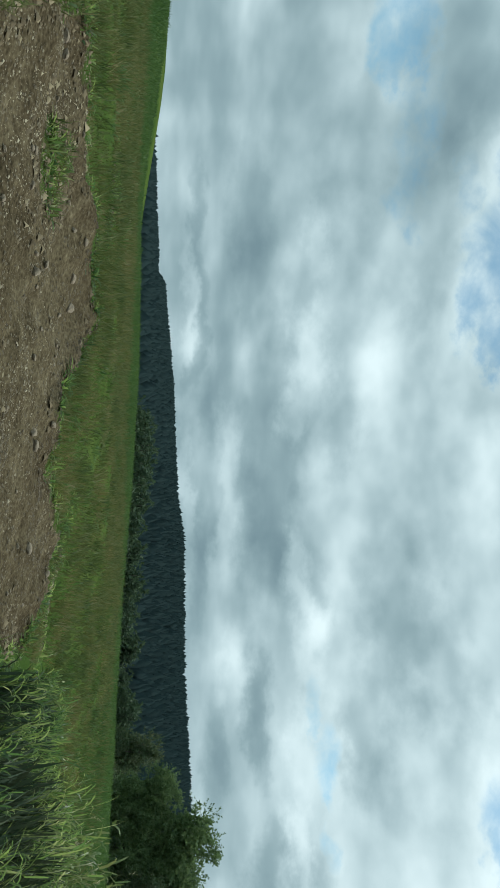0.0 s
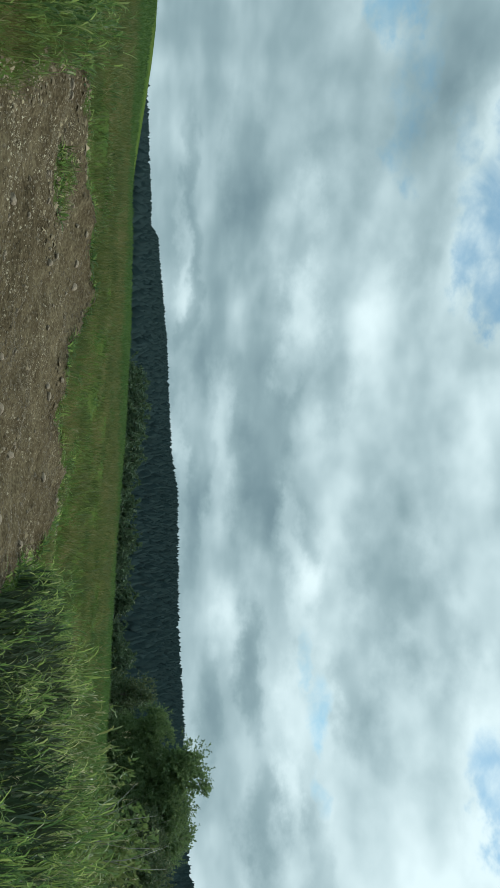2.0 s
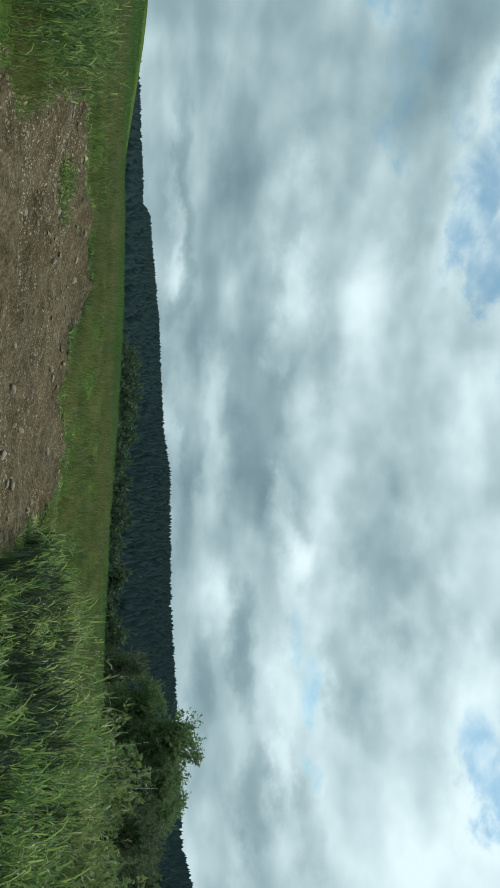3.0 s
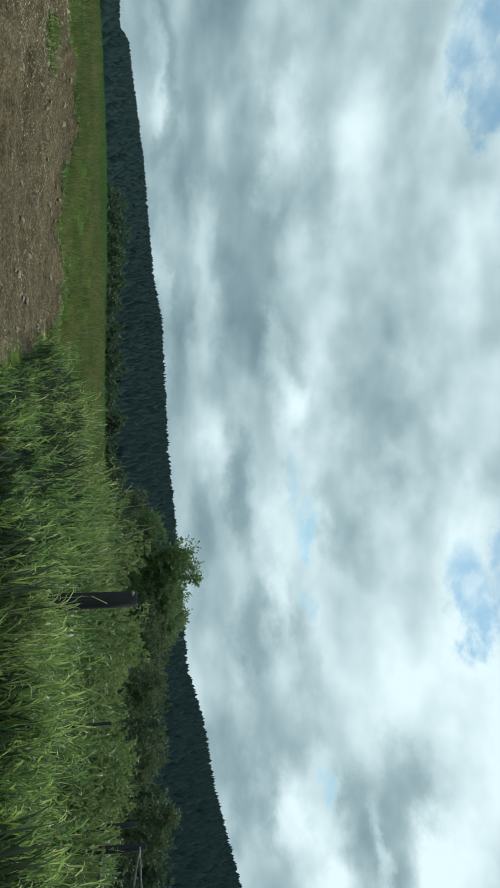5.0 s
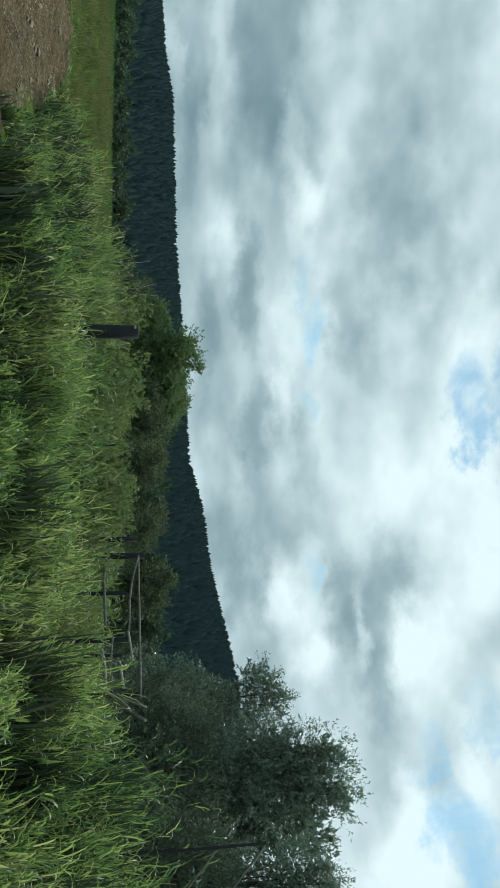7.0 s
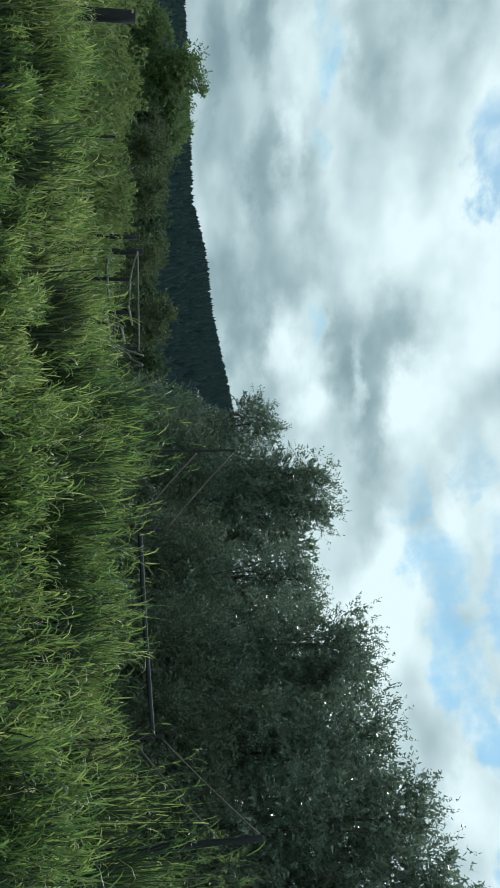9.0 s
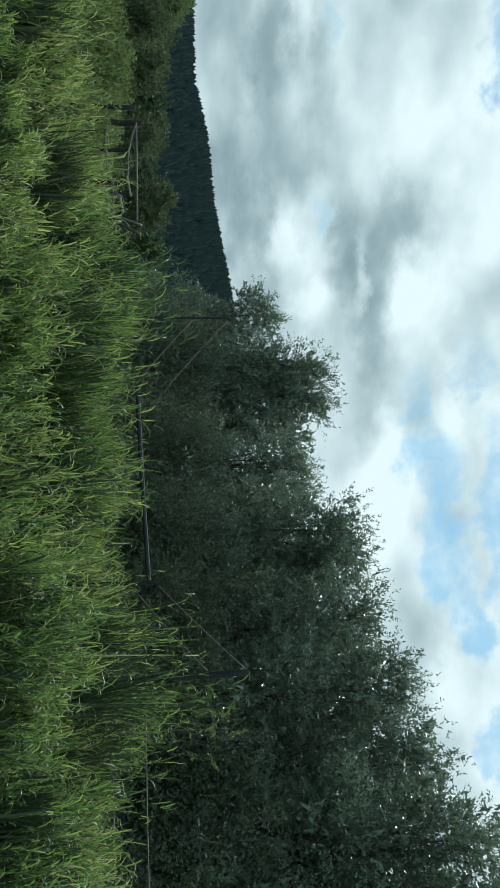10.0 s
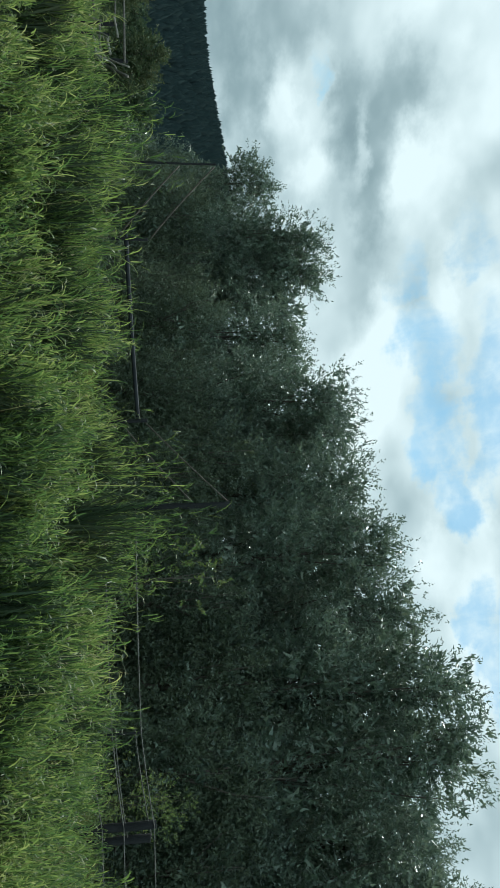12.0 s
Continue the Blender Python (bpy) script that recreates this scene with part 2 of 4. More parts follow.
HEDGE = leaf_material("hedge_leaves", [(0.036, 0.058, 0.032), (0.056, 0.084, 0.042), (0.086, 0.106, 0.054), (0.120, 0.130, 0.066)], 0.32, 0.62, 0.2)
OAK = leaf_material("broad_leaves", [(0.036, 0.058, 0.036), (0.052, 0.080, 0.044), (0.078, 0.104, 0.054)], 0.3, 0.7, 0.15)
OAK_LEAF = leaf_material("oak_leaves", [(0.062, 0.098, 0.044), (0.100, 0.148, 0.062), (0.142, 0.185, 0.080)], 0.5, 0.6, 0.2)
THICKET = leaf_material("thicket_leaves", [(0.050, 0.070, 0.050), (0.076, 0.100, 0.066), (0.110, 0.132, 0.084)], 0.35, 0.6, 0.25)
BRUSH = leaf_material("shrub_leaves", [(0.052, 0.086, 0.030), (0.092, 0.138, 0.046), (0.142, 0.172, 0.062), (0.195, 0.205, 0.085)], 0.38, 0.62, 0.2)
# spruce green shifted to pale blue: distance haze is mixed into the colour
HAZY_SPRUCE = leaf_material("hazy_spruce_needles", [(0.038, 0.060, 0.063), (0.041, 0.064, 0.066), (0.045, 0.069, 0.068)], 0.6, 0.95, 0.0, 0.6)
BARK = rough_material("grey_bark", (0.030, 0.026, 0.022), (0.105, 0.093, 0.080), 2.0, 0.9, 0.6, (3, 3, 0.6))
OLD_WOOD = rough_material("weathered_wood", (0.040, 0.038, 0.034), (0.150, 0.142, 0.122), 3.0, 0.85, 0.4, (4, 4, 0.5))
TARRED = rough_material("tarred_wood", (0.007, 0.008, 0.009), (0.028, 0.029, 0.030), 3.0, 0.92, 0.4, (4, 4, 0.5))
WIRE = rough_material("galvanised_wire", (0.07, 0.066, 0.060), (0.15, 0.145, 0.135), 8.0, 0.7, 0.1)
STEEL = rough_material("dull_gate_tube", (0.012, 0.014, 0.017), (0.032, 0.035, 0.038), 6.0, 0.8, 0.1)
BLEACHED = rough_material("bleached_wood", (0.11, 0.105, 0.09), (0.30, 0.285, 0.25), 5.0, 0.8, 0.3, (4, 4, 0.5))
STONE = rough_material("field_stone", (0.09, 0.070, 0.050), (0.26, 0.21, 0.15), 9.0, 0.85, 0.5)
GRIT = leaf_material("gravel_bits", [(0.024, 0.018, 0.011), (0.056, 0.043, 0.025), (0.100, 0.080, 0.050), (0.280, 0.245, 0.170)], 0.0, 0.85, 0.3)
CLOD = leaf_material("dry_clods", [(0.025, 0.019, 0.010), (0.058, 0.044, 0.025), (0.102, 0.079, 0.047), (0.223, 0.185, 0.114)], 0.0, 0.95, 0.2)
GROUND = ground_material()


# ---- the lie of the land ----
def smooth(a, b, v):
    u = np.clip((np.asarray(v, float) - a) / (b - a), 0, 1)
    return u * u * (3 - 2 * u)


def waves(x, y, scale, seed):
    """A soft, uneven field between about -1 and 1, from crossed waves."""
    rng = np.random.RandomState(seed)
    total = np.zeros_like(np.asarray(x, float))
    for k in range(7):
        a, f, p = rng.uniform(0, math.tau), rng.uniform(0.6, 1.9) / scale, rng.uniform(0, math.tau)
        total += np.sin((x * math.cos(a) + y * math.sin(a)) * f * 2.0 + p)
    return total / 3.2


RIDGE_AZ = [-180, -60, -32, -23, -15.4, -14.6, -13.8, -6.4, 0, 5.8, 12.7, 19, 25, 28.3, 31.5, 36, 40.6, 44, 60, 100, 180]
RIDGE_EL = [1.2, 0.4, 0.0, 0.30, 0.98, 0.96, 1.50, 2.48, 2.96, 3.34, 3.62, 4.14, 4.50, 4.66, 5.55, 6.15, 7.15, 7.8, 7.0, 4.0, 1.2]
RIDGE_FAR, SPRUCE_TALL = 900.0, 14.0
EDGE_X = [-9, -3.6, -3.25, -2.85, -2.35, -2.1, -1.7, -1.2, -0.64, -0.22, 0.34, 0.75, 1.07, 1.5, 2.2]
EDGE_Y = [6.0, 6.2, 6.5, 6.75, 7.6, 8.15, 8.6, 8.3, 7.7, 7.95, 8.6, 9.1, 9.0, 8.8, 8.6]


def land(x, y):
    """Height of the ground at a place."""
    x, y = np.asarray(x, float), np.asarray(y, float)
    r, az = np.hypot(x, y), np.degrees(np.arctan2(x, y))
    v = y - 1.5 * x
    z = 0.70 * smooth(3.5, 15.0, v) * smooth(-40, -5, y)
    z = z + 0.85 * smooth(-13, -29, x) * smooth(0, 20, y) - 0.28 * smooth(-2, 8, x) * smooth(18, 34, y)
    z = z + 0.05 * waves(x, y, 5.0, 3) + 0.018 * waves(x, y, 0.9, 4) * smooth(60, 20, r)
    z = z + 0.05 * waves(x, y, 0.55, 5) * dirt(x, y)
    lip = np.exp(-(((y - np.interp(x, EDGE_X, EDGE_Y)) / 0.35) ** 2)) * smooth(-8, -5, x) * smooth(3, 2, x)
    z = z + 0.07 * lip * (1 + waves(x, y, 0.4, 6)) + 0.03 * waves(x, y, 0.22, 7) * dirt(x, y)
    z = z - 0.30 * np.exp(-((az + 19) / 5.5) ** 2) * smooth(18, 38, r) * smooth(120, 60, r)
    crest = 46 + 4 * waves(x, y, 30.0, 8)
    z = z - 9.0 * smooth(crest, crest + 110, y - 0.25 * np.abs(x)) * smooth(70, 20, x)
    z = z - 5.0 * smooth(60, 150, r) * smooth(30, 80, x)
    top = RIDGE_FAR * np.tan(np.radians(np.interp(az, RIDGE_AZ, RIDGE_EL) - 0.22)) + 1.2 - SPRUCE_TALL
    return z + (top + 9.0) * smooth(430, RIDGE_FAR, r) ** 0.85


def dirt(x, y):
    """How bare the ground is: 1 on the churned gateway, 0 on turf."""
    x, y = np.asarray(x, float), np.asarray(y, float)
    back = np.interp(x, EDGE_X, EDGE_Y) + 0.08 * waves(x, y, 1.3, 11) + 0.10 * waves(x, y, 0.4, 14)
    side = 1.55 + 0.18 * waves(x, y, 1.0, 12)
    left = np.interp(y, [-30, 3.0, 4.0, 4.7, 6.3, 6.8], [-1.6, -2.3, -2.5, -2.9, -3.5, -9.0]) + 0.15 * waves(x, y, 0.9, 13)
    bare = smooth(0.35, -0.35, y - back) * smooth(0.3, -0.3, x - side) * smooth(-0.3, 0.3, x - left)
    for cx, cy, rx, ry in ((-3.3, 9.4, 0.42, 0.22), (1.6, 10.1, 0.8, 0.3)):
        bare = np.maximum(bare, 0.85 * np.exp(-((x - cx) / rx) ** 2 - ((y - cy) / ry) ** 2))
    tongue = np.exp(-((x + 2.4) / 0.42) ** 2 - ((y - 6.35) / 0.45) ** 2)
    return bare * (1 - 0.8 * tongue)


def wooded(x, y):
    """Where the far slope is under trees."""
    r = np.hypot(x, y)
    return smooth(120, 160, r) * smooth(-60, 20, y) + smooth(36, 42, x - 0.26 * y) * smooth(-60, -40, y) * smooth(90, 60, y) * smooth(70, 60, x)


def mesh_of(name, verts, faces, values=None):
    """A mesh from arrays of corners and of faces with equally many corners."""
    verts, faces = np.asarray(verts, np.float32), np.asarray(faces, np.int32)
    me = bpy.data.meshes.new(name)
    me.vertices.add(len(verts))
    me.vertices.foreach_set("co", verts.ravel())
    me.loops.add(faces.size)
    me.loops.foreach_set("vertex_index", faces.ravel())
    me.polygons.add(len(faces))
    me.polygons.foreach_set("loop_start", np.arange(len(faces), dtype=np.int32) * faces.shape[1])
    if values is not None:
        for key, v in values.items():
            me.attributes.new(key, "FLOAT", "POINT").data.foreach_set("value", np.asarray(v, np.float32))
    me.update(calc_edges=True)
    return me


def soften(me):
    me.polygons.foreach_set("use_smooth", np.ones(len(me.polygons), bool))
    return me


def thing(name, me, mat, parent=None, label="", category="", group="", kind=""):
    ob = new(name, me)
    if me is not None and not me.materials:
        me.materials.append(mat)
    ob.parent = parent
    return tagged(ob, label, category, group, kind)


def make_ground():
    def lines(lo, hi, step):
        near = list(np.arange(lo, hi, step))
        d, out = step, []
        v = hi
        while v < 3200:
            out.append(v)
            d *= 1.12
            v += d
        d, v, low = step, lo - step, []
        while v > -3200:
            low.append(v)
            d *= 1.12
            v -= d
        return np.array(low[::-1] + near + out)
    xs, ys = lines(-6.0, 3.0, 0.07), lines(3.0, 10.5, 0.07)
    gx, gy = np.meshgrid(xs, ys)
    x, y = gx.ravel(), gy.ravel()
    verts = np.stack([x, y, land(x, y)], 1)
    i = np.arange(len(ys) - 1)[:, None] * len(xs) + np.arange(len(xs) - 1)[None, :]
    i = i.ravel()
    faces = np.stack([i, i + 1, i + 1 + len(xs), i + len(xs)], 1)
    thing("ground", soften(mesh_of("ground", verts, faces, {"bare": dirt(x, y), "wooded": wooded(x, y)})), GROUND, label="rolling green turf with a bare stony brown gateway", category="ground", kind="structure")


make_ground()


# ---- grass ----
def ribbons(rng, x, y, tall, width, dx, dy, droop=0.35, start=None, rise=1.0):
    """Blades of three pieces that rise from the ground, or from start, and arch over the way (dx, dy). Returns corners and faces."""
    k = len(x)
    side = np.arctan2(dy, dx) + math.pi / 2 + rng.uniform(-1.0, 1.0, k)
    lean = np.hypot(dx, dy)
    z = land(x, y) - 0.03 if start is None else start
    rows = []
    for s, w in ((0.0, 0.8), (0.42, 1.0), (0.76, 0.75)):
        off = tall * s ** (1.9 if start is None else 1.25)
        h = tall * (rise * s - droop * np.minimum(lean, 1.1) * s ** 3)
        cx, cy, cz = x + dx * off, y + dy * off, z + h
        ax, ay = np.cos(side) * width * w * 0.5, np.sin(side) * width * w * 0.5
        rows += [np.stack([cx - ax, cy - ay, cz - 0.2 * width * w], 1), np.stack([cx + ax, cy + ay, cz + 0.2 * width * w], 1)]
    rows.append(np.stack([x + dx * tall, y + dy * tall, z + tall * (rise - droop * np.minimum(lean, 1.1))], 1))
    verts = np.stack(rows, 1).reshape(-1, 3)
    b = np.arange(k)[:, None] * 7
    faces = np.concatenate([b + np.array(q)[None, :] for q in ((0, 1, 2), (1, 3, 2), (2, 3, 4), (3, 5, 4), (4, 5, 6))])
    return verts, faces


def join(*pieces):
    """Several (corners, faces) in one."""
    verts, faces, at = [], [], 0
    for v, f in pieces:
        verts.append(v)
        faces.append(f + at)
        at += len(v)
    return np.concatenate(verts), np.concatenate(faces)


def blades(rng, x, y, tall, width, bend):
    """Ribbons strewn singly, each leaning its own way."""
    k = len(x)
    turn, lean = rng.uniform(0, math.tau, k), bend * rng.uniform(0.3, 1.3, k)
    return ribbons(rng, x, y, tall, width, lean * np.cos(turn) - 0.12, lean * np.sin(turn))


def front(y):
    """How far to the right of the track the tall grass begins."""
    return np.interp(y, [-20, -11, -8, -5, -2.5, 0, 1, 2.5, 6, 8, 9, 13], [8.0, 6.4, 5.4, 4.3, 3.9, 2.6, 1.9, 1.55, 1.68, 1.85, 2.3, 3.2])


CREST_Y = [-12, -9.5, -8.1, -7.5, -7.1, -6.7, -6.1, -5.6, -5.1, -4.7, -3.9, -3.2, -2.7, -1.9, -1.1, -0.1, 0.6, 1.6]
CREST_H = [0.85, 0.94, 0.97, 1.05, 1.30, 1.76, 2.05, 2.00, 1.56, 1.22, 1.17, 1.26, 1.42, 1.66, 1.66, 1.38, 0.92, 0.7]


def grass_height(x, y):
    """Height of the rough grass along the verge: a front row, a hollow behind it, a tall back, and its clumps."""
    s = x - front(y)
    back = np.interp(y, [-15, -9, -7.5, -6, -4.3, -2.4, -1, 0.6, 2.5, 4, 6, 9, 11], [0.95, 1.0, 1.12, 1.22, 1.18, 1.2, 0.86, 0.72, 0.66, 0.78, 0.98, 0.76, 0.5])
    step = np.interp(y, [-11, -8, -6.5, -5, -3.8, -3.0, -0.5, 1.5, 9.0], [3.6, 3.5, 4.15, 3.8, 2.6, 2.1, 0.2, -0.4, -0.2])
    hollow = smooth(step - 1.55, step - 1.25, s) * smooth(-8.4, -7.2, y) * smooth(-2.2, -3.2, y)
    low = (0.16 + (0.22 + 0.40 * smooth(-0.3, 1.5, s)) * smooth(-0.45, -0.1, s)) * (1 - 0.8 * hollow)
    shoulder = 1 - smooth(0.5, 2.0, y) * (1 - smooth(-0.2, 1.5, s)) * 0.45
    h = (low + (back * shoulder - low) * smooth(step, step + 0.4, s + 0.25 * waves(x, y, 0.8, 23))) * (1 + 0.30 * waves(x, y, 0.8, 21) + 0.12 * waves(x, y, 0.42, 24)) + 0.05 * waves(x, y, 2.6, 22)
    for cx, cy, rx, ry, extra in ((6.1, 0.0, 0.8, 0.7, 0.16), (3.7, 6.2, 1.5, 1.4, 0.06)):
        h = h + extra * np.exp(-(((x - cx) / rx) ** 2 + ((y - cy) / ry) ** 2) ** 1.6)
    h = h * (1 - 0.25 * smooth(4.8, 6.2, x) * smooth(-0.6, 0.4, y) * smooth(5.2, 4.4, y))
    line = 7.45 + np.where(y < -2, -0.663, 0.25) * (y + 2)
    away = np.where(x < line, (line - x) / 0.85, (x - line) / 0.6)
    crest = 1.14 * np.interp(y, CREST_Y, CREST_H) * np.exp(-away ** 4) * (1 + 0.10 * waves(x, y, 0.5, 26)) * smooth(1.6, 0.8, y)
    return np.clip(np.maximum(h, crest), 0.12, 2.6)


def tufts(rng, cx, cy, per, tall, spread, lean):
    """Blades that fan out of tussocks: places, heights and ways to lean. The middle of a tussock stands highest."""
    k = len(cx) * per
    idx = np.repeat(np.arange(len(cx)), per)
    a, u = rng.uniform(0, math.tau, k), np.sqrt(rng.uniform(0, 1, k))
    r = spread[idx] * u
    x, y = cx[idx] + r * np.cos(a), cy[idx] + r * np.sin(a)
    own = rng.uniform(0.55, 1.15, len(cx))[idx] * rng.uniform(0.5, 1.08, k) * (1.08 - 0.38 * u ** 2)
    bias = rng.normal(size=(len(cx), 2))[idx] * 0.26
    out = lean * rng.uniform(0.25, 1.7, k) * (0.25 + 0.75 * u)
    return x, y, tall[idx] * own, out * np.cos(a) + bias[:, 0] - 0.10 + 0.12 * rng.normal(size=k), out * np.sin(a) + bias[:, 1] + 0.12 * rng.normal(size=k)


def leafy_stems(rng, x, y, tall, leaf, per, wide=(0.007, 0.015)):
    """Upright grass stems with broad arching leaves all the way up, some bent over flat: corners and faces."""
    k = len(x)
    lx, ly = rng.normal(size=k) * 0.16 - 0.05, rng.normal(size=k) * 0.16
    stems = ribbons(rng, x, y, tall, np.full(k, 0.006), lx, ly, 0.1)
    idx = np.repeat(np.arange(k), per)
    u = (0.14 + 0.84 * rng.uniform(0, 1, k * per) ** 0.7)
    off = tall[idx] * u ** 1.9
    sx, sy = x[idx] + lx[idx] * off, y[idx] + ly[idx] * off
    a, out = rng.uniform(0, math.tau, k * per), 0.18 + 1.15 * rng.uniform(0, 1, k * per) ** 1.3
    long = leaf * rng.uniform(0.5, 1.45, k * per) * (1.1 - 0.3 * u) * np.clip(tall[idx], 0.55, 1.15)
    long = np.where(out > 0.8, long * 0.8, long)
    z0 = land(x, y)[idx] + tall[idx] * u - 0.03
    blades_ = ribbons(rng, sx, sy, long, rng.uniform(wide[0], wide[1], k * per), out * np.cos(a) - 0.08, out * np.sin(a), rng.uniform(0.35, 0.95, k * per), z0, 1.0)
    return join(stems, blades_)


def verge_clumps(rng):
    """Places and heights of the grass clumps along the verge."""
    gx, gy = np.meshgrid(np.arange(0, 8.3, 0.55), np.arange(-12.6, 11, 0.55))
    s, y = gx.ravel() - 0.55 + rng.uniform(-0.24, 0.24, gx.size), gy.ravel() + rng.uniform(-0.24, 0.24, gx.size)
    more = rng.uniform(-12.0, 0.8, 130)
    s, y = np.concatenate([s, rng.uniform(0.0, 3.6, 130)]), np.concatenate([y, more])
    x = front(y) + s
    reach = np.interp(y, [-12, -9, -6.5, -4.5, -1, 0.6, 1.6], [3.4, 3.0, 2.5, 2.2, 1.6, 1.6, 0.2])
    keep = (rng.uniform(0, 1, len(x)) < 0.92 - 0.8 * smooth(3.7, 4.8, s - reach)) & (x < 15) & ((y < 0.5) | (s > 0.02 - 0.3 * smooth(3.6, 2.6, y) + 0.1 * waves(x, y, 0.7, 25)))
    h = grass_height(x, y)
    keep &= (h > 0.24) | (rng.uniform(0, 1, len(x)) < 0.45)
    x, y, s, h = x[keep], y[keep], (s - reach)[keep], h[keep]
    tall = h * (1.0 - 0.4 * smooth(3.8, 4.6, s)) * rng.uniform(0.62, 1.18, len(x))
    return x, y, np.minimum(tall, 2.5)


def make_tall_grass():
    rng = np.random.RandomState(7)
    x, y, tall = verge_clumps(rng)
    per = 25
    idx = np.repeat(np.arange(len(x)), per)
    sx, sy = x[idx] + rng.normal(size=len(idx)) * 0.095, y[idx] + rng.normal(size=len(idx)) * 0.095
    piece = leafy_stems(rng, sx, sy, tall[idx] * rng.uniform(0.64, 1.05, len(idx)), 0.25, 9)
    thing("tall_grass", mesh_of("tall_grass", *piece), TALL, label="dense tall leafy grass bending over along the verge", category="grass", kind="stuff")
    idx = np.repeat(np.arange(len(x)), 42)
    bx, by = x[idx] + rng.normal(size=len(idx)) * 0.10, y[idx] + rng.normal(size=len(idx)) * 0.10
    thing("shade_thatch", mesh_of("shade_thatch", *blades(rng, bx, by, tall[idx] * rng.uniform(0.35, 0.84, len(idx)), rng.uniform(0.014, 0.030, len(idx)), 0.35)), SHADE_THATCH, label="dark matted thatch filling in the shade at the foot of the verge", category="grass", kind="stuff")
    # extra dark filler that blocks the sun inside the tallest clumps
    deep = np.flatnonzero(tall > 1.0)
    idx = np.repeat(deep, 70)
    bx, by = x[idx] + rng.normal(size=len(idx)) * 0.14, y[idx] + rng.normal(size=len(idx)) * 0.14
    thing("inner_shade_grass", mesh_of("inner_shade_grass", *blades(rng, bx, by, tall[idx] * rng.uniform(0.40, 0.86, len(idx)), rng.uniform(0.018, 0.034, len(idx)), 0.16)), SHADE_THATCH, label="dark blades added to shade the inside of the tallest grass", category="grass", kind="stuff")
    # dark filler blades added so the verge's near face falls into shade
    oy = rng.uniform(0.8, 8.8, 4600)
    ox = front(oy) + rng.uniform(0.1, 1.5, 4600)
    thing("front_shade_grass", mesh_of("front_shade_grass", *blades(rng, ox, oy, grass_height(ox, oy) * rng.uniform(0.45, 0.85, 4600), rng.uniform(0.020, 0.036, 4600), 0.3)), SHADE_THATCH, label="dense dark blades added to shade the front of the verge", category="grass", kind="stuff")
    bx, by, long, dx, dy = tufts(rng, x, y, 15, tall * 1.04, np.full(len(x), 0.17), 0.42)
    thing("verge_blades", mesh_of("verge_blades", *ribbons(rng, bx, by, long, rng.uniform(0.008, 0.014, len(bx)), dx, dy, 0.42)), TALL, label="long arching grass blades rising out of the verge", category="grass", kind="stuff")
    x, y = rng.uniform(4.4, 12.0, 1500), rng.uniform(4.2, 10.5, 1500)
    keep = x > front(y) + 1.5
    x, y = x[keep], y[keep]
    tall = (1.02 + 0.16 * waves(x, y, 0.9, 41) + 0.12 * smooth(6, 10, y)) * rng.uniform(0.65, 1.15, len(x))
    thing("tall_weeds", mesh_of("tall_weeds", *leafy_stems(rng, x, y, tall, 0.22, 12, (0.016, 0.034))), BRUSH, label="tall olive weeds growing behind the fence post", category="weeds", kind="stuff")
    y, x = rng.uniform(1.5, 5.0, 300), rng.uniform(-6.5, -2.8, 300)
    keep = (dirt(x, y) < 0.1) & (x < -2.75 - 0.25 * (y - 3.5))
    x, y = x[keep], y[keep]
    idx = np.repeat(np.arange(len(x)), 8)
    piece = leafy_stems(rng, x[idx] + rng.normal(size=len(idx)) * 0.12, y[idx] + rng.normal(size=len(idx)) * 0.12, rng.uniform(0.34, 0.70, len(idx)), 0.24, 8)
    thing("bank_grass", mesh_of("bank_grass", *piece), TALL, label="tall green grass at the edge of the bare gateway", category="grass", kind="stuff")
    y = np.concatenate([rng.uniform(-14, 9, 380), rng.normal(5.8, 0.8, 40), rng.uniform(2.6, 5.0, 40)])
    x = np.concatenate([front(y[:380]) + rng.uniform(0.8, 4.0, 380), np.maximum(rng.normal(4.2, 0.6, 40), 3.0), rng.uniform(-6.0, -3.4, 40)])
    k = len(x)
    tall = np.where(np.arange(k) < 380, (grass_height(x, y) + 0.04) * rng.uniform(0.80, 1.08, k), np.where(np.arange(k) < 420, rng.uniform(1.0, 1.5, k), rng.uniform(0.6, 1.05, k)))
    lx, ly = rng.normal(size=k) * 0.14 - 0.06, rng.normal(size=k) * 0.14
    stems = ribbons(rng, x, y, tall, np.full(k, 0.0055), lx, ly, 0.2)
    tip = land(x, y) - 0.03 + tall * (1 - 0.2 * np.hypot(lx, ly))
    per = 7
    idx = np.repeat(np.arange(k), per)
    a = rng.uniform(0, math.tau, k * per)
    ears = ribbons(rng, x[idx] + lx[idx] * tall[idx], y[idx] + ly[idx] * tall[idx], rng.uniform(0.015, 0.045, k * per), np.full(k * per, 0.006), 0.7 * np.cos(a), 0.7 * np.sin(a), 0.2, tip[idx] - rng.uniform(0.0, 0.10, k * per), 1.0)
    thing("dry_stems", mesh_of("dry_stems", *join(stems, ears)), STRAW, label="pale dry flowering stems above the green grass", category="grass", kind="stuff")


